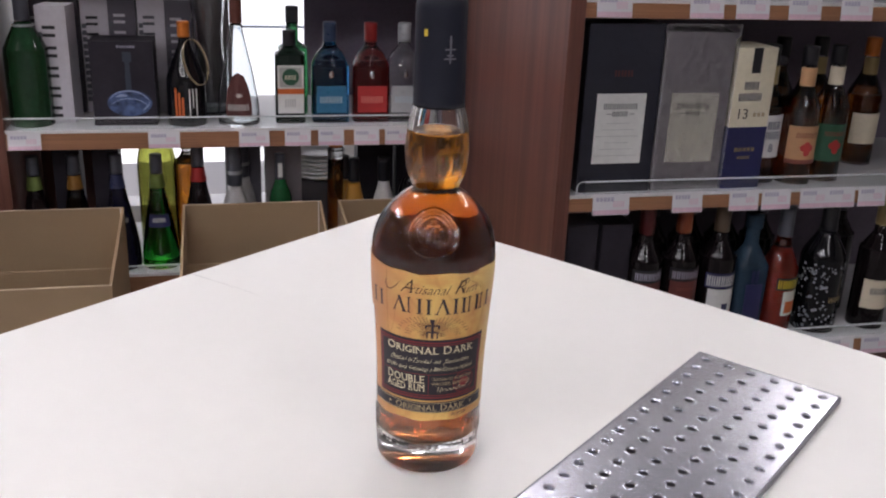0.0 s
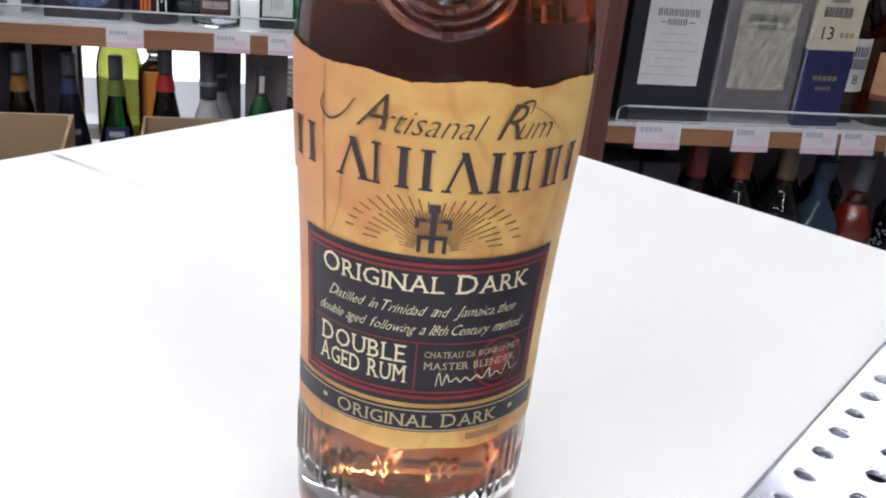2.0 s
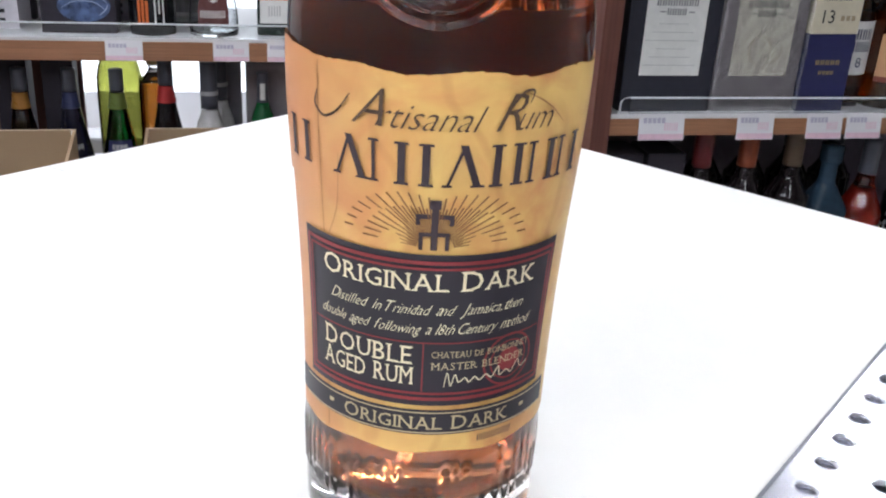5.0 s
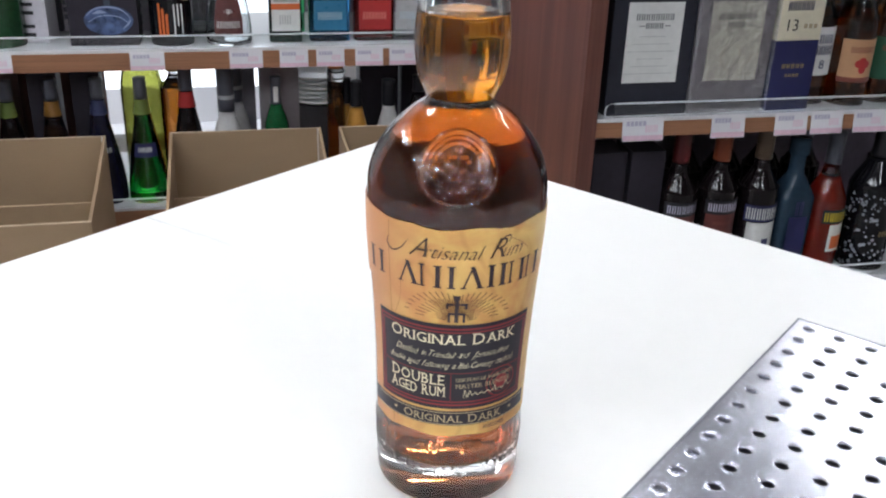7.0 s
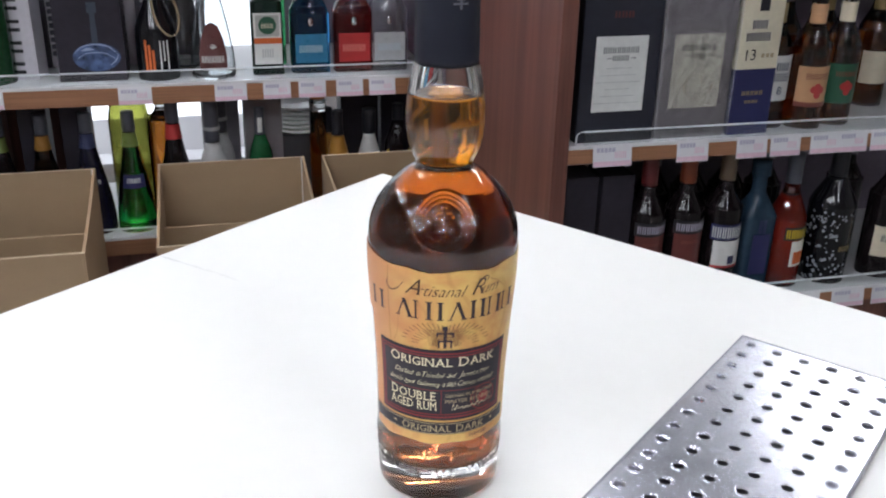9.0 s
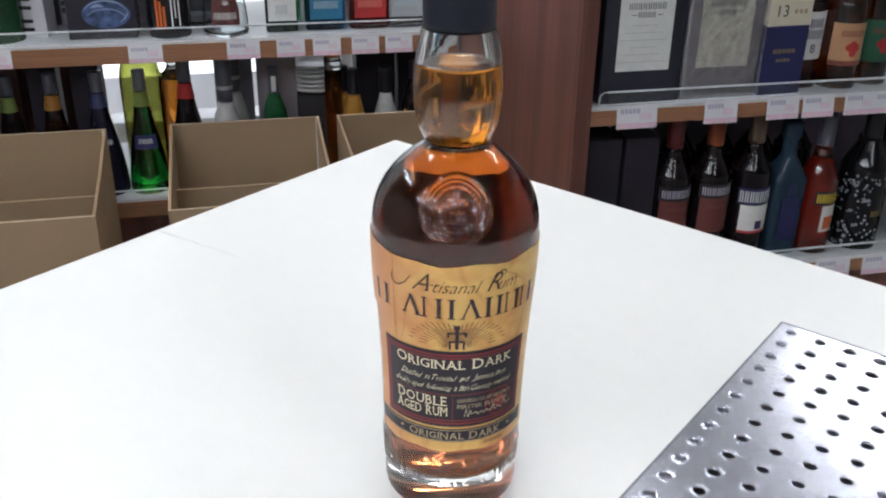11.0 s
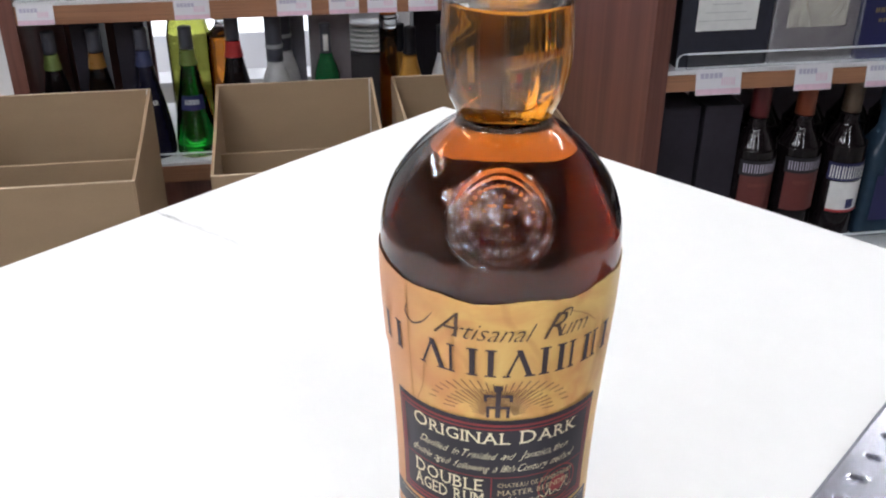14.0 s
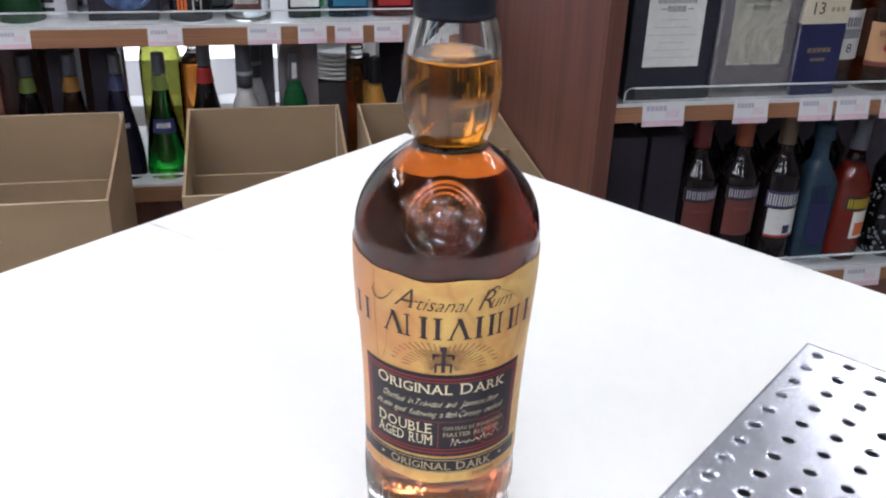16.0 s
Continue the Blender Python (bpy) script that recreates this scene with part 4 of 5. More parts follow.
for bx in (-0.545, -0.446):
    t = thing("gift_box", pose(bx, LY + 0.14, zl), "tall plain black bottle carton", "box", "dark cartons on the lower open shelf")
    part("carton_body", box_bm(-0.034, 0.034, -0.035, 0.035, 0, 0.335 - 0.01 * (bx > -0.5), 0.0015), BLACK, t)
for bx, lab in ((-0.112, "white bottle with a black and grey cap"), (-0.090, "white bottle with a dark cap")):
    t = bottle(bx, LY + (0.08 if bx < -0.1 else 0.17), zl, [(0.036, 0), (0.037, 0.005), (0.037, 0.13), (0.030, 0.18), (0.0195, 0.215), (0.0185, 0.30), (0.0185, 0.327)], tint("white_ceramic_bottle", (0.62, 0.62, 0.62), 0.25), lab, CAPGREY, 0.222, group=GROUP_LL)
    on_bottle(t, "cap_band", tint("silver_band", (0.4, 0.41, 0.43), 0.3), 0.0200, -180, 180, 0.252, 0.262, 0.0012)
t = thing("gift_box", pose(-0.086, LY + 0.245, zl), "tall grey bottle carton", "box", "dark cartons on the lower open shelf")
part("carton_body", box_bm(-0.05, 0.05, -0.03, 0.03, 0, 0.325, 0.0015), tint("grey_board", (0.22, 0.21, 0.24), 0.5), t)
t = thing("gift_box", pose(0.024, LY + 0.18, zl), "grey bottle carton with a pale top edge", "box", "dark cartons on the lower open shelf")
part("carton_body", box_bm(-0.05, 0.05, -0.04, 0.04, 0, 0.322, 0.0015), tint("grey_brown_board", (0.26, 0.23, 0.245), 0.5), t)
part("lid", box_bm(-0.0505, 0.0505, -0.0405, 0.0405, 0.322, 0.329, 0.001), tint("pale_board", (0.6, 0.6, 0.6), 0.5), t)
t = bottle(0.011, LY + 0.085, zl, [(0.030, 0), (0.032, 0.004), (0.032, 0.15), (0.028, 0.19), (0.016, 0.225), (0.0125, 0.25), (0.012, 0.285), (0.013, 0.303)], surface("green_liqueur_glass", (0.010, 0.11, 0.035), 0.08, vary=0.2, bump=0), "small bottle of green liqueur with a dark cap", CAPGREY, 0.235, group=GROUP_LL)
on_bottle(t, "neck_label", LABWHITE, 0.0140, -22, 22, 0.240, 0.280, 0.0022)
# stacked plates
for i in range(6):
    t = thing("plate", pose(0.128, LY + 0.205, 0.487 + i * 0.0125), "white porcelain plate in a stack", "plate", "stack of white plates")
    part("dish", lathe_bm([(0.0, 0.004), (0.040, 0.003), (0.043, 0.0), (0.046, 0.003), (0.074, 0.0115), (0.0775, 0.0135), (0.0780, 0.0170), (0.0765, 0.0190), (0.074, 0.0180), (0.045, 0.0080), (0.0, 0.0075)], 40), PORCELAIN, t)
t = thing("display_stand", pose(0.130, LY + 0.205, zl), "dark block that carries the stack of plates", "stand")
part("block", box_bm(-0.074, 0.06, -0.05, 0.05, 0, 0.202, 0.002), tint("dark_stand", (0.05, 0.045, 0.05), 0.5), t)
t = bottle(0.162, LY + 0.07, zl, [(0.021, 0), (0.022, 0.004), (0.022, 0.29), (0.0215, 0.315), (0.018, 0.335), (0.0175, 0.345)], SHELFGLASS, "narrow tall bottle of amber liqueur", CAPORANGE, 0.328, liquid=AMBERG, fill=0.31, group=GROUP_LL)
for bx, by in ((0.190, 0.10), (0.214, 0.07)):
    t = bottle(bx, LY + by, zl, [(0.036, 0), (0.037, 0.01), (0.036, 0.10), (0.030, 0.16), (0.019, 0.21), (0.0135, 0.245), (0.013, 0.27), (0.0135, 0.29)], tint("matt_orange_bottle", (0.50, 0.24, 0.04), 0.35), "orange bottle with a long black cap", LABBLACK, 0.228, group=GROUP_LL)
t = bottle(0.302, LY + 0.09, zl, [(0.036, 0), (0.037, 0.01), (0.037, 0.11), (0.030, 0.16), (0.018, 0.205), (0.0165, 0.225), (0.017, 0.285)], tint("white_glazed_bottle", (0.68, 0.68, 0.66), 0.25), "white bottle with a black cap", LABBLACK, 0.222, group=GROUP_LL)
t = bottle(0.385, LY + 0.11, zl, [(0.036, 0), (0.037, 0.01), (0.037, 0.16), (0.030, 0.20), (0.016, 0.24), (0.0145, 0.29)], BROWNG, "black bottle with a yellow patterned label", LABBLACK, 0.25, group=GROUP_LL)
for i in range(7):
    on_bottle(t, "label_patch", YELLOW, lambda h: 0.0375 - max(0, h - 0.165) * 0.3, -60 + i * 17, -50 + i * 17, 0.15 + 0.028 * (i % 3), 0.168 + 0.028 * (i % 3), 0.001)
t = thing("gift_box", pose(0.288, LY + 0.20, zl), "tall black bottle carton", "box", "dark cartons on the lower open shelf")
part("carton_body", box_bm(-0.052, 0.052, -0.04, 0.04, 0, 0.34, 0.0015), BLACK, t)
t = thing("gift_box", pose(0.40, LY + 0.22, zl), "tall black bottle carton", "box", "dark cartons on the lower open shelf")
part("carton_body", box_bm(-0.048, 0.048, -0.04, 0.04, 0, 0.34, 0.0015), BLACK, t)

# upper row of the open shelf
zu = L_UP
t = bottle(-0.610, LY + 0.085, zu, [(0.050, 0), (0.053, 0.006), (0.053, 0.17), (0.048, 0.20), (0.026, 0.245), (0.018, 0.265), (0.0175, 0.34)], surface("green_bottle_glass", (0.010, 0.045, 0.018), 0.08, vary=0.2, bump=0), "large dark green bottle with a black closure", CAPGREY, 0.262, group=GROUP_L)
on_bottle(t, "neck_band", tint("silver_band", (0.4, 0.41, 0.43), 0.3), 0.0215, -150, 150, 0.236, 0.252, 0.004)


def text_box(x, y, w, h, d, board, ink, spin, label, bars=4):
    t = thing("gift_box", pose(x, y, zu, 0, 0, spin), label, "box", "printed cartons on the upper open shelf")
    part("carton_body", box_bm(-w / 2, w / 2, -d / 2, d / 2, 0, h, 0.001), board, t)
    part("print_line", sheet(bars_bm(bars, h * 0.86, w * 0.42, 0.45, 0.3), pose(w * 0.12, -d / 2 - 0.0006, h * 0.05 + h * 0.43, 0, -90, 0) @ STAND), ink, t)
    part("print_line", sheet(bars_bm(bars * 2, h * 0.7, w * 0.16, 0.3, 1, False), pose(-w * 0.30, -d / 2 - 0.0006, h * 0.45, 0, -90, 0) @ STAND), PEWTER, t)
    return t


DARKBOARD = tint("dark_board", (0.11, 0.10, 0.125), 0.4)
# white of cartons and print, greyed for the shade it stands in
SHADEDWHITE = tint("shaded_white", (0.60, 0.57, 0.62), 0.5)
text_box(-0.540, LY + 0.13, 0.075, 0.295, 0.08, SHADEDWHITE, LABBLACK, -8, "white bottle carton with large black print", 5)
for bx, bh, board, ink, words in ((-0.602, 0.30, DARKBOARD, SHADEDWHITE, "dark bottle carton with white print"), (-0.530, 0.30, DARKBOARD, SHADEDWHITE, "dark bottle carton with white print"), (-0.458, 0.302, SHADEDWHITE, LABBLACK, "white bottle carton with large black print"), (-0.386, 0.310, DARKBOARD, SHADEDWHITE, "dark bottle carton with white print"), (-0.314, 0.305, SHADEDWHITE, PEWTER, "white bottle carton with grey print"), (-0.242, 0.300, DARKBOARD, SHADEDWHITE, "dark bottle carton with white print")):
    text_box(bx, LY + 0.25, 0.070, bh, 0.07, board, ink, 2 if board is SHADEDWHITE else -2, words, 6)
t = thing("gift_box", pose(-0.379, LY + 0.10, zu), "black gift box with a picture of a blue decanter", "box")
part("carton_body", box_bm(-0.078, 0.078, -0.05, 0.05, 0, 0.215, 0.002), BLACK, t)
bm = bmesh.new()
for i in range(28):
    a, b = 2 * math.pi * i / 28, 2 * math.pi * (i + 1) / 28
    bm.faces.new([bm.verts.new(c) for c in ((0, 0, 0), (0.055 * math.cos(a), 0.034 * math.sin(a), 0), (0.055 * math.cos(b), 0.034 * math.sin(b), 0))])
dec = part("decanter_print", sheet(bm, pose(0.012, -0.0506, 0.058) @ STAND), surface("blue_decanter_print", (0.010, 0.013, 0.030), 0.3, vary=0.1, scale=22, fine=70, bump=0, col2=(0.10, 0.16, 0.34)), t)
bm = bmesh.new()
for x0, x1, y0, y1 in ((-0.007, 0.007, 0.030, 0.075), (-0.011, 0.011, 0.105, 0.130), (-0.006, 0.006, 0.075, 0.105)):
    bm.faces.new([bm.verts.new(c) for c in ((x0, y0, 0), (x1, y0, 0), (x1, y1, 0), (x0, y1, 0))])
# rim and glints of the decanter's glass, drawn as pale strokes
for pts, w in (([(-0.050, 0.010), (-0.030, 0.026), (0.0, 0.031), (0.030, 0.024), (0.049, 0.006)], 0.0035), ([(-0.046, -0.004), (-0.020, 0.010), (0.020, 0.009), (0.046, -0.008)], 0.0022), ([(-0.034, 0.016), (-0.018, 0.020), (-0.004, 0.018)], 0.007), ([(0.030, -0.020), (0.044, -0.008), (0.050, 0.004)], 0.003)):
    part("glass_highlight", sheet(stroke_bm(pts, 0.0008, w), pose(0.012, -0.0512, 0.058) @ STAND), tint("pale_blue_print", (0.30, 0.36, 0.55)), t)
part("neck_print", sheet(bm, pose(0.012, -0.0506, 0.058) @ STAND), tint("grey_blue_print", (0.04, 0.05, 0.075)), t)
part("print_line", sheet(bars_bm(6, 0.045, 0.006, 0.3, 0.4), pose(0.012, -0.0506, 0.198) @ STAND), TAGGREY, t)
# black bottle with an orange cap and a rope loop
t = bottle(-0.226, LY + 0.075, zu, [(0.046, 0), (0.050, 0.006), (0.050, 0.10), (0.046, 0.13), (0.024, 0.185), (0.015, 0.21), (0.0145, 0.235), (0.0145, 0.262)], GLOSSBLACK, "squat black bottle with an orange cap and a rope loop", CAPORANGE, 0.226, group=GROUP_L)
for k in range(3):
    on_bottle(t, "label_line", LABORANGE, 0.0505, -33 + 10 * k, -26 + 10 * k, 0.025, 0.100 - 0.012 * k, 0.0012)
    on_bottle(t, "label_line", LABWHITE, 0.0505, 8 + 10 * k, 12 + 10 * k, 0.028 + 0.02 * (k % 2), 0.098, 0.0012)
bm = bmesh.new()
rings = []
for i in range(40):
    th = 2 * math.pi * i / 39
    c = Vector((0.028 + 0.030 * math.cos(th), -0.034 - 0.012 * math.sin(th * 0.5), 0.165 + 0.055 * math.sin(th) - 0.02 * math.cos(th)))
    rings.append([bm.verts.new(c + Vector((0.0028 * math.cos(k * math.pi / 3), 0.0028 * math.sin(k * math.pi / 3), 0.0012 * math.cos(k * math.pi / 3)))) for k in range(6)])
for a, b in zip(rings, rings[1:]):
    for k in range(6):
        bm.faces.new((a[k], a[(k + 1) % 6], b[(k + 1) % 6], b[k])).smooth = True
part("rope_loop", bm, ROPE, t, "tan jute rope")
# clear conical bottle with a brown label
CONE = [(0.052, 0), (0.055, 0.006), (0.052, 0.06), (0.041, 0.13), (0.026, 0.20), (0.016, 0.25), (0.0145, 0.28), (0.0145, 0.33)]
t = bottle(-0.094, LY + 0.075, zu, CONE, SHELFGLASS, "clear conical bottle with a brown leaf-shaped label", tint("brown_closure", (0.16, 0.05, 0.035)), 0.262, hollow=True, group=GROUP_L)
bm = bmesh.new()
leaf = [(-0.033, 0.0), (0.033, 0.0), (0.036, 0.036), (0.032, 0.072), (0.019, 0.104), (0.0, 0.114), (-0.019, 0.104), (-0.032, 0.072), (-0.036, 0.036)]
mid = bm.verts.new((0, 0.04, 0))
vs = [bm.verts.new((*c, 0)) for c in leaf]
for i in range(len(vs)):
    bm.faces.new((mid, vs[i], vs[(i + 1) % len(vs)]))
cone_r = lambda h: 0.0555 - 0.115 * max(h - 0.02, 0) * (1 + 0.6 * max(h - 0.02, 0))
bmesh.ops.subdivide_edges(bm, edges=bm.edges, cuts=2)
part("label", curl(bm, cone_r, 0, 0.025, 0.003), tint("brown_leaf_label", (0.115, 0.040, 0.038)), t)
word_on(t, 7, cone_r, 0, 0.042, 0.054, 0.016, LABWHITE, lift=0.0045)
bm = bmesh.new()
for i in range(9):
    th = math.radians(20 + i * 17.5)
    bm.faces.new([bm.verts.new(c) for c in ((-0.0008, 0, 0), (0.0008, 0, 0), (0.011 * math.cos(th) + 0.0008, 0.011 * math.sin(th), 0), (0.011 * math.cos(th) - 0.0008, 0.011 * math.sin(th) + 0.001, 0))])
part("palm_emblem", curl(bm, cone_r, 0, 0.075, 0.0045), LABWHITE, t)
# box added to keep the bright window from showing behind the vase
t = thing("gift_box", pose(-0.160, LY + 0.32, zu), "added grey-brown box that dims the window behind the vase", "box", "printed cartons on the upper open shelf")
part("carton_body", box_bm(-0.050, 0.050, -0.035, 0.035, 0, 0.38, 0.001), tint("grey_mauve_board", (0.22, 0.19, 0.20), 0.5), t)
# tall clear vase behind
t = bottle(-0.165, LY + 0.19, zu, [(0.045, 0), (0.047, 0.006), (0.042, 0.12), (0.036, 0.20), (0.044, 0.29), (0.050, 0.36)], SHELFGLASS, "tall waisted clear glass bottle", None, 0.0, hollow=True, group=GROUP_L)
# square dark green bottles with a white and orange label
for bx, by, lab in ((0.042, 0.085, True), (0.058, 0.20, False)):
    t = bottle(bx, LY + by, zu, [(0.037, 0), (0.040, 0.004), (0.040, 0.165), (0.036, 0.182), (0.018, 0.198), (0.0165, 0.205), (0.0165, 0.24 if lab else 0.29)], surface("dark_bottle_green_glass", (0.004, 0.016, 0.010), 0.07, vary=0.2, bump=0) if lab else DKGREEN, "square dark green herbal liqueur bottle with a black cap", LABBLACK, 0.205 if lab else 0.25, square=0.8, group=GROUP_L)
    if lab:
        fy = -0.0385
        panel(t, "label", LABWHITE, -0.034, 0.034, fy, 0.028, 0.155)
        panel(t, "label_field", tint("grey_label_field", (0.40, 0.40, 0.38)), -0.029, 0.029, fy - 0.001, 0.098, 0.150)
        panel(t, "orange_band", LABORANGE, -0.034, 0.034, fy - 0.001, 0.080, 0.094)
        bm = bmesh.new()
        for i in range(24):
            a, b = 2 * math.pi * i / 24, 2 * math.pi * (i + 1) / 24
            bm.faces.new([bm.verts.new((e * math.cos(f), e * math.sin(f), 0)) for e, f in ((0.0, 0), (0.022, a), (0.022, b))])
        part("round_emblem", sheet(bm, pose(0, fy - 0.0023, 0.125) @ STAND), LABGREEN, t)
        part("print_line", sheet(bars_bm(4, 0.03, 0.012, 0.3, 0.34), pose(0, fy - 0.0028, 0.118) @ STAND), LABCREAM, t)
        part("print_line", sheet(bars_bm(5, 0.03, 0.022, 0.5, 0.3, False), pose(0, fy - 0.0013, 0.045) @ STAND), tint("grey_print", (0.45, 0.45, 0.45)), t)
# three gin-shaped bottles
for bx, glassm, lab, capm, words in ((0.150, CYAN, tint("turquoise_label", (0.03, 0.17, 0.30)), tint("dark_blue_cap", (0.03, 0.05, 0.10)), "turquoise"), (0.260, ROSE, LABRED, CAPRED, "orange-red"), (0.352, SHELFGLASS, tint("silver_label", (0.42, 0.43, 0.44)), tint("silver_cap", (0.35, 0.36, 0.38)), "clear")):
    t = bottle(bx, LY + 0.09, zu, [(0.046, 0), (0.050, 0.005), (0.050, 0.135), (0.048, 0.155), (0.036, 0.182), (0.021, 0.198), (0.0165, 0.212), (0.0165, 0.262)], glassm, words + " glass bottle with a label of its colour", capm, 0.215, square=0.72, hollow=words == "clear", group=GROUP_L)
    panel(t, "label", lab, -0.040, 0.040, -0.0405, 0.028, 0.100)
    part("print_line", sheet(bars_bm(8, 0.060, 0.018, 0.3, 0.34), pose(0, -0.0419, 0.054) @ STAND), tint("pale_print", (0.45, 0.55, 0.6)) if words != "orange-red" else tint("pink_print", (0.7, 0.25, 0.2)), t)
    bm = bmesh.new()
    bmesh.ops.create_uvsphere(bm, u_segments=12, v_segments=8, radius=0.008)
    sheet(bm, pose(0, -0.0395, 0.130) @ Matrix.Diagonal((0.9, 0.5, 1.3, 1)))
    part("medallion", bm, tint("silver_medallion", (0.5, 0.5, 0.5), 0.2, metal=1.0), t)

# middle row of the veneered shelf
zr, ry = R_MID, RY - 0.016


def master_box(x, spin, board, field, label, hi, w=0.150):
    t = thing("gift_box", pose(x, ry + 0.085, zr, 0, 0, spin), label, "box", "large gift boxes on the veneered shelf")
    part("carton_body", box_bm(-w / 2, w / 2, -0.05, 0.05, 0, hi, 0.0015), board, t)
    lw = 0.103
    panel(t, "label", field, -lw / 2, lw / 2, -0.0503, 0.059, 0.199)
    part("print_line", sheet(bars_bm(8, 0.072, 0.0115, 0.3, 0.34), pose(0, -0.0515, 0.168) @ STAND), PEWTER, t)
    part("print_line", sheet(bars_bm(4, 0.034, 0.010, 0.3, 0.34), pose(0, -0.0515, 0.154) @ STAND), PEWTER, t)
    for q in (-0.024, 0.024):
        part("rule", sheet(bars_bm(1, 0.010, 0.0015, 0, 1, False), pose(q, -0.0515, 0.158) @ STAND), PEWTER, t)
    return t


t = master_box(0.624, 1, surface("black_board", (0.020, 0.021, 0.032), 0.35, vary=0.15, bump=0.01), LABWHITE, "large black gift box with a white printed label", 0.332, 0.156)
for i in range(6):
    part("rule", sheet(bars_bm(1, 0.05 + 0.02 * ((i * 7) % 3), 0.0011, 0, 1, False), pose(-0.003, -0.0515, 0.140 - 0.013 * i) @ STAND), tint("pale_grey_print", (0.48, 0.48, 0.48)), t)
part("emblem_bar", sheet(bars_bm(3, 0.04, 0.012, 0.2, 0.4), pose(0, -0.0515, 0.232) @ STAND), tint("dull_red_print", (0.10, 0.03, 0.03)), t)
t = master_box(0.780, 1, surface("taupe_board", (0.25, 0.225, 0.24), 0.4, vary=0.06, scale=14, bump=0.02), tint("pale_cream_label", (0.64, 0.60, 0.52), 0.5), "large grey gift box in clear plastic film with a cream label", 0.318, 0.148)
bm = bmesh.new()
for i in range(18):
    a, b = 0.35 * i, 0.35 * (i + 1)
    r0, r1 = 0.012 + 0.0013 * i, 0.012 + 0.0013 * (i + 1)
    bm.faces.new([bm.verts.new(c) for c in ((r0 * math.cos(a), r0 * math.sin(a), 0), (r0 * math.cos(a) + 0.0016, r0 * math.sin(a), 0), (r1 * math.cos(b) + 0.0016, r1 * math.sin(b), 0), (r1 * math.cos(b), r1 * math.sin(b), 0))])
part("bird_emblem", sheet(bm, pose(0, -0.0515, 0.105) @ STAND), tint("tan_print", (0.40, 0.31, 0.20)), t)
# creased film over the grey box
rnd = random.Random(3)
bm = bmesh.new()
gx, gz = 14, 26
vv = [[bm.verts.new((-0.079 + 0.158 * i / gx, -0.0555 + rnd.uniform(-0.0005, 0.0005), 0.002 + 0.332 * k / gz)) for i in range(gx + 1)] for k in range(gz + 1)]
for k in range(gz):
    for i in range(gx):
        bm.faces.new((vv[k][i], vv[k][i + 1], vv[k + 1][i + 1], vv[k + 1][i])).smooth = True
bmesh.ops.solidify(bm, geom=bm.faces[:], thickness=0.0003)
film = part("plastic_film", bm, clear("thin_plastic_film", (0.97, 0.97, 0.97), 0.08, 1.08), t, "creased clear plastic film")
film.visible_shadow = False

t = thing("gift_box", pose(0.904, ry + 0.082, zr, 0, 0, 3), "cream and navy whiskey carton with dark print", "box", "large gift boxes on the veneered shelf")
part("lower_half", box_bm(-0.045, 0.045, -0.045, 0.045, 0, 0.128, 0.0012), LABNAVY, t, "navy lower half")
part("upper_half", box_bm(-0.045, 0.045, -0.045, 0.045, 0.1283, 0.288, 0.0012), tint("cream_board", (0.66, 0.60, 0.46), 0.5), t)
part("seal_tab", box_bm(-0.010, 0.010, -0.0462, -0.0452, 0.238, 0.288), LABBLACK, t)
part("print_line", sheet(bars_bm(4, 0.034, 0.016, 0.3, 0.34), pose(-0.004, -0.0462, 0.205) @ STAND), LABNAVY, t)
part("print_line", sheet(bars_bm(6, 0.054, 0.016, 0.3, 0.34), pose(-0.004, -0.0462, 0.182) @ STAND), LABNAVY, t)
part("lettering", sheet(text_bm("13", 0.030), pose(-0.018, -0.0462, 0.146) @ STAND), LABBLACK, t)
part("print_line", sheet(bars_bm(3, 0.03, 0.008, 0.3, 1, False), pose(0.022, -0.0462, 0.150) @ STAND), tint("tan_print", (0.40, 0.31, 0.20)), t)
part("print_line", sheet(bars_bm(5, 0.048, 0.008, 0.3, 0.4), pose(0, -0.0462, 0.078) @ STAND), CAPGOLD, t)
part("print_line", sheet(bars_bm(4, 0.030, 0.006, 0.3, 0.4), pose(0, -0.0462, 0.062) @ STAND), CAPGOLD, t)


DARKWHISKEY = clear("dark_whiskey", (0.36, 0.11, 0.025), 0.03, 1.4)


def whiskey(x, y, spin, lab, h0, h1, label, liq=DARKWHISKEY, capm=LABBLACK, neck=None):
    t = bottle(x, y, zr, [(0.036, 0), (0.0385, 0.004), (0.0385, 0.145), (0.036, 0.165), (0.022, 0.195), (0.0155, 0.215), (0.0150, 0.255), (0.0150, 0.285)], SHELFGLASS, label, capm, 0.248, liquid=liq, fill=0.225, spin=spin, group=GROUP_R)
    on_bottle(t, "label", lab, 0.0387, -62, 62, h0, h1)
    if neck:
        on_bottle(t, "neck_label", neck, 0.0158, -80, 80, 0.205, 0.243, 0.0022)
    return t


t = whiskey(0.980, ry + 0.105, 0, LABWHITE, 0.055, 0.145, "whiskey bottle with a white label and dark print", DARKWHISKEY, neck=CAPGOLD)
word_on(t, 4, 0.0392, 2, 0.115, 0.040, 0.017, LABNAVY)
word_on(t, 6, 0.0392, 2, 0.094, 0.046, 0.017, LABNAVY)
part("lettering", curl(text_bm("8", 0.024), 0.0392, math.radians(4), 0.068, 0.0012), LABNAVY, t)
t = whiskey(1.055, ry + 0.085, 0, LABPEACH, 0.045, 0.125, "bourbon bottle with a peach label and a red flower emblem", neck=LABPEACH)
word_on(t, 9, 0.0392, 0, 0.100, 0.05, 0.012, LABBROWN)
bm = bmesh.new()
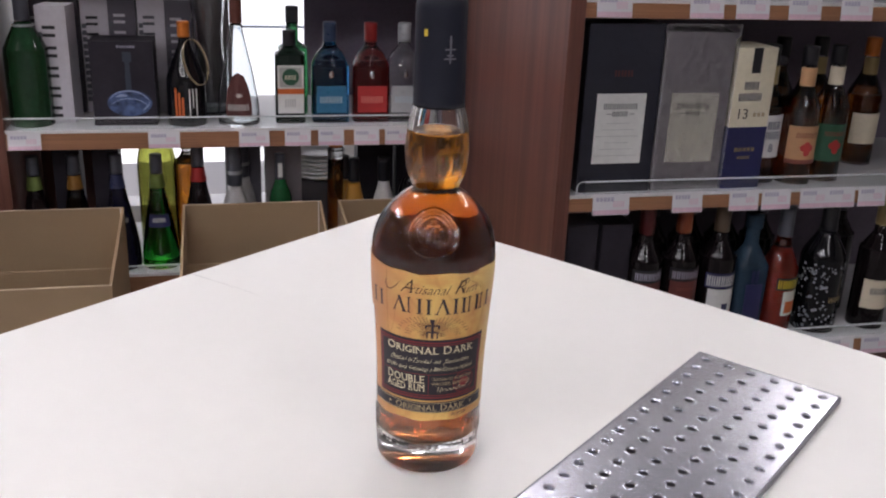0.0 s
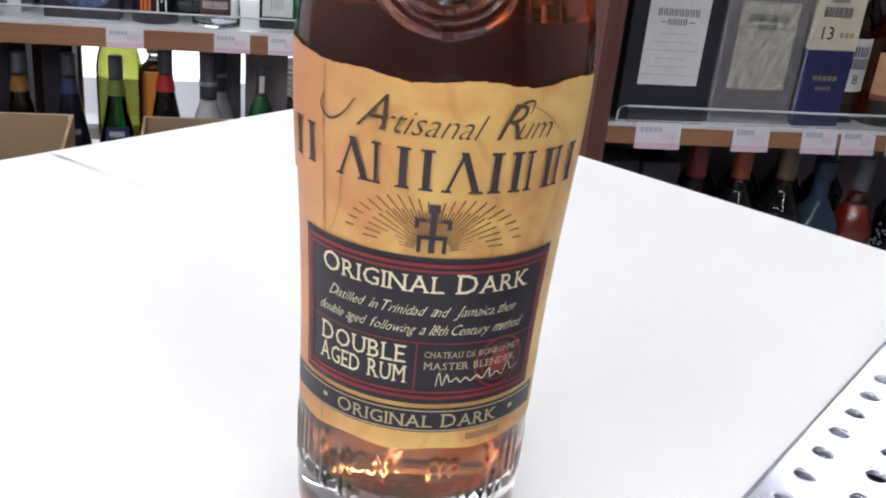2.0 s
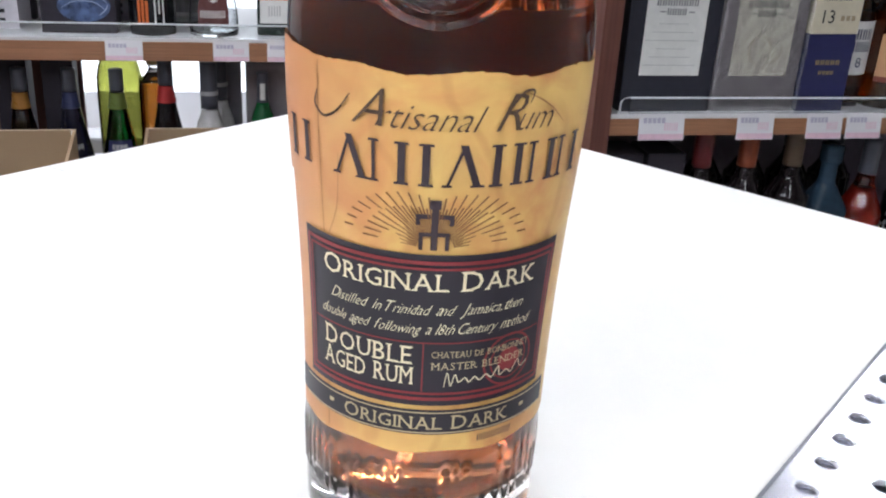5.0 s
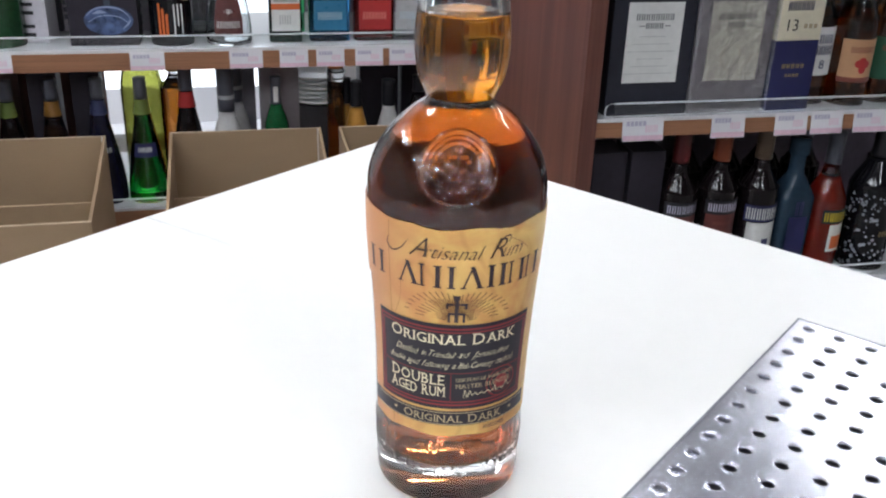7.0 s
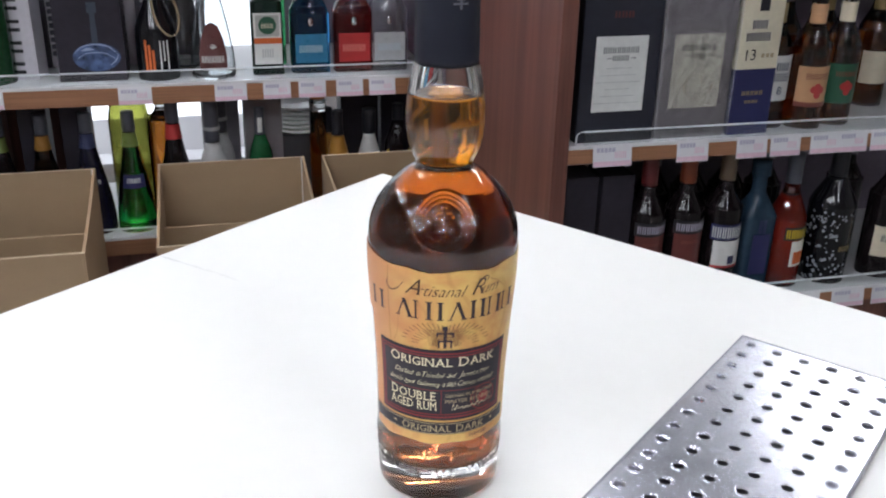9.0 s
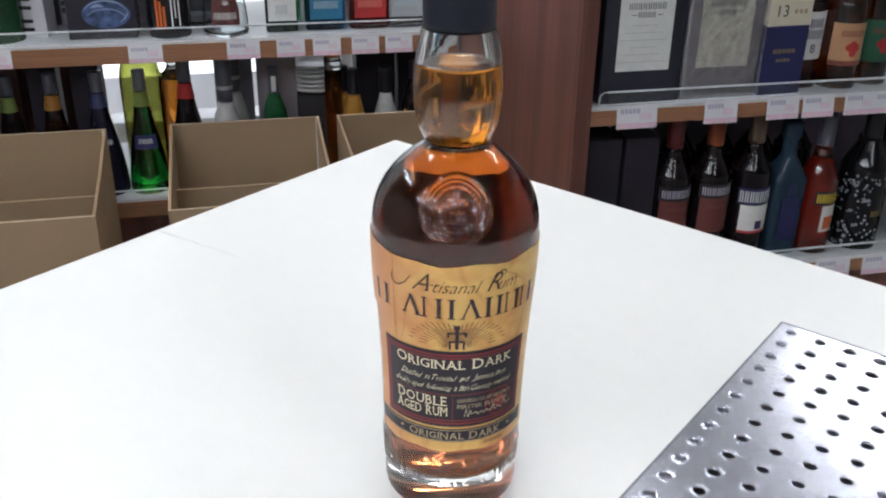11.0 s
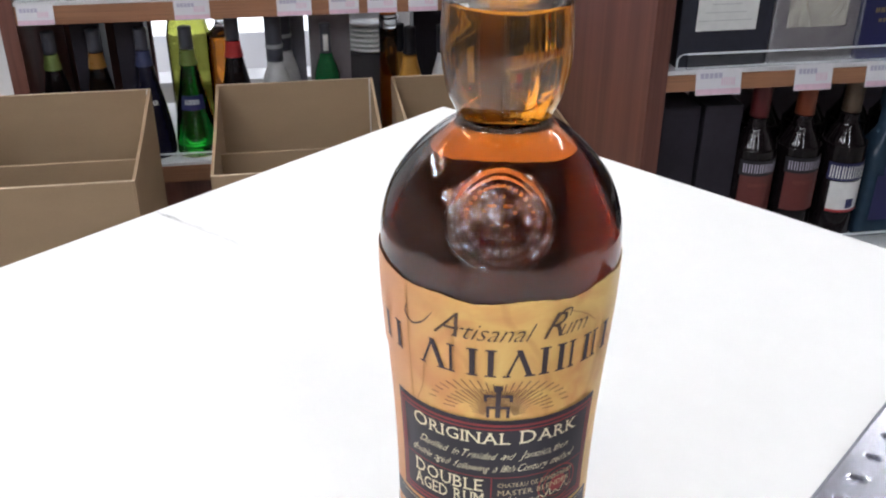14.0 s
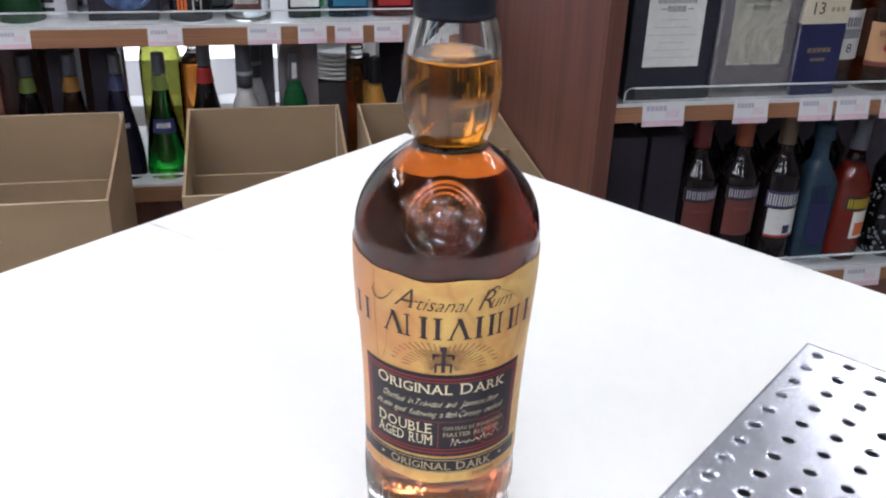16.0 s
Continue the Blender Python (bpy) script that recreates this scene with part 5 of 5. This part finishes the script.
for ox, oy in ((0, 0), (0.008, 0.003), (-0.007, 0.004), (0.001, -0.007), (0.0, 0.009)):
    c0 = bm.verts.new((ox, oy, 0))
    rr = [bm.verts.new((ox + 0.0075 * math.cos(k * math.pi / 5), oy + 0.0075 * math.sin(k * math.pi / 5), 0)) for k in range(10)]
    for k in range(10):
        bm.faces.new((c0, rr[k], rr[(k + 1) % 10]))
rose_mesh = part("flower_emblem", curl(bm, 0.0392, 0, 0.076, 0.0012), LABRED, t)
on_bottle(t, "lower_band", LABBROWN, 0.0389, -62, 62, 0.045, 0.054, 0.001)
t = whiskey(1.132, ry + 0.10, 0, LABGREEN, 0.045, 0.125, "bourbon bottle with a dark green label and a red flower emblem", neck=LABCREAM)
rose = new("flower_emblem", rose_mesh.data)
rose.parent = t
word_on(t, 9, 0.0392, 0, 0.100, 0.05, 0.010, LABBROWN)
whiskey(1.075, ry + 0.22, 0, LABBROWN, 0.05, 0.12, "whiskey bottle in the second row with a brown label", DARKWHISKEY)
whiskey(1.175, ry + 0.23, 0, LABBLACK, 0.05, 0.12, "whiskey bottle in the second row with a dark label", neck=CAPGOLD)
whiskey(1.30, ry + 0.22, 0, LABCREAM, 0.05, 0.12, "whiskey bottle in the second row with a cream label", neck=CAPGOLD, capm=CAPORANGE)
whiskey(1.40, ry + 0.12, 0, LABBROWN, 0.05, 0.12, "whiskey bottle with a brown label", neck=CAPGOLD)
whiskey(1.50, ry + 0.12, 0, LABCREAM, 0.05, 0.12, "whiskey bottle with a cream label", neck=CAPGOLD)

# lower row of the veneered shelf
zb = R_LOW
# label and cap colours of this row carry the low shelf's shade
LABSHADEDRED = tint("shaded_red_label", (0.13, 0.03, 0.026), 0.4)
CAPSHADEDRED = tint("shaded_red_cap", (0.10, 0.012, 0.014), 0.35)
CAPSHADEDORANGE = tint("shaded_orange_cap", (0.20, 0.045, 0.018), 0.35)
CAPDARK = tint("black_cap", (0.018, 0.016, 0.020), 0.35)
TALL = [(0.038, 0.0), (0.040, 0.004), (0.040, 0.172), (0.037, 0.188), (0.024, 0.212), (0.0165, 0.228), (0.0155, 0.26), (0.0155, 0.312)]
for x, bodym, lab, capm, label in ((0.735, BROWNG, LABSHADEDRED, CAPSHADEDRED, "dark vermouth bottle with red label and cap darkened for shade"), (0.821, BROWNG, LABSHADEDRED, CAPSHADEDORANGE, "dark vermouth bottle, red label and orange cap darkened for shade")):
    t = bottle(x, ry + 0.085, zb, TALL, bodym, label, capm, 0.245, group=GROUP_RL)
    on_bottle(t, "label", lab, 0.0402, -50, 62, 0.07, 0.143)
    on_bottle(t, "name_field", LABBLACK, 0.0405, -55, 66, 0.143, 0.172)
    word_on(t, 7, 0.0408, 2, 0.149, 0.066, 0.017, TAGGREY)
    word_on(t, 6, 0.0408, 2, 0.122, 0.04, 0.007, LABBROWN)
t = bottle(0.910, ry + 0.085, zb, TALL, BROWNG, "dark red aperitif bottle with a white label and a tan cap", tint("tan_cap", (0.11, 0.075, 0.05)), 0.245, group=GROUP_RL)
on_bottle(t, "name_field", LABNAVY, 0.0402, -58, 58, 0.122, 0.156)
on_bottle(t, "label", LABWHITE, 0.0404, -46, 60, 0.060, 0.120)
word_on(t, 7, 0.0408, -2, 0.127, 0.070, 0.024, LABWHITE)
on_bottle(t, "emblem", LABNAVY, 0.0409, 2, 24, 0.068, 0.086)
on_bottle(t, "red_rule", LABRED, 0.0407, -46, 60, 0.060, 0.065)
t = bottle(0.990, ry + 0.09, zb, [(0.034, 0.0), (0.036, 0.004), (0.037, 0.14), (0.036, 0.165), (0.024, 0.195), (0.017, 0.21), (0.016, 0.245), (0.019, 0.25), (0.019, 0.278)], PALEBLUE, "pale blue square gin bottle with a dark label", PALEBLUE, 0.248, square=0.9, group=GROUP_RL)
panel(t, "label", LABNAVY, -0.020, 0.020, -0.0375, 0.035, 0.125)
part("print_line", sheet(bars_bm(2, 0.02, 0.03, 0.3, 0.4), pose(0, -0.0388, 0.128) @ STAND), LABNAVY, t)
t = bottle(1.066, ry + 0.085, zb, [(0.038, 0), (0.040, 0.004), (0.040, 0.135), (0.037, 0.160), (0.022, 0.195), (0.0160, 0.215), (0.0150, 0.245), (0.0150, 0.29)], SHELFGLASS, "orange-red aperitif bottle with a dark and white label", CAPGREY, 0.228, liquid=REDG, fill=0.20, group=GROUP_RL)
on_bottle(t, "name_field", LABBLACK, 0.0402, -34, 66, 0.108, 0.138)
word_on(t, 6, 0.0406, 16, 0.113, 0.062, 0.020, YELLOW)
on_bottle(t, "label", LABWHITE, 0.0404, -8, 60, 0.048, 0.106)
on_bottle(t, "label_field", LABORANGE, 0.0407, 2, 50, 0.054, 0.082)
# black bottle with a pale floral skin
t = bottle(1.176, ry + 0.09, zb, [(0.046, 0), (0.049, 0.005), (0.049, 0.15), (0.046, 0.18), (0.028, 0.215), (0.018, 0.24), (0.0165, 0.30)], GLOSSBLACK, "black bottle covered with a white floral pattern", LABBLACK, 0.236, group=GROUP_RL)
rnd = random.Random(11)
flor = tint("white_floral_print", (0.26, 0.28, 0.31))
bm = bmesh.new()
for i in range(210):
    a, z = rnd.uniform(-1.7, 1.5), rnd.uniform(0.005, 0.195)
    if abs(a - 0.35) < 0.45 and 0.05 < z < 0.13:
        continue
    r = 0.0494 - max(0, z - 0.16) * 0.5
    s = rnd.uniform(0.002, 0.0048)
    k = rnd.choice((3, 4, 5))
    ph = rnd.uniform(0, 6)
    bm.faces.new([bm.verts.new(((r + 0.0006) * math.sin(a + s * math.cos(ph + q * 6.283 / k) / r), -(r + 0.0006) * math.cos(a + s * math.cos(ph + q * 6.283 / k) / r), z + s * math.sin(ph + q * 6.283 / k))) for q in range(k)])
pat = part("floral_skin", bm, flor, t, "scattered white floral print")
pat["kind"] = "stuff"
word_on(t, 6, 0.0496, 20, 0.075, 0.04, 0.012, CAPGOLD)
on_bottle(t, "red_flower", LABRED, lambda h: 0.0494 - max(0, h - 0.16) * 0.5, 15, 32, 0.165, 0.182, 0.001)
t = bottle(1.310, ry + 0.085, zb, TALL, BROWNG, "dark bottle with a cream label", CAPGOLD, 0.245, group=GROUP_RL)
on_bottle(t, "label", LABCREAM, 0.0402, -60, 60, 0.05, 0.12)
word_on(t, 6, 0.0406, 0, 0.085, 0.05, 0.016, PEWTER)
for x in (0.585, 0.662):
    t = thing("gift_box", pose(x, ry + 0.11, zb), "plain black bottle carton in the shade of the shelf", "box", "dark cartons on the low veneered shelf")
    part("carton_body", box_bm(-0.034, 0.034, -0.04, 0.04, 0, 0.27, 0.0015), BLACK, t)
for x in (0.70, 0.80, 0.89, 0.98, 1.07, 1.28):
    bottle(x, ry + 0.20, zb, TALL, BROWNG, "dark bottle in the second row", (CAPSHADEDRED, CAPDARK, CAPGREY)[int(x * 100) % 3], 0.245, group=GROUP_RL)
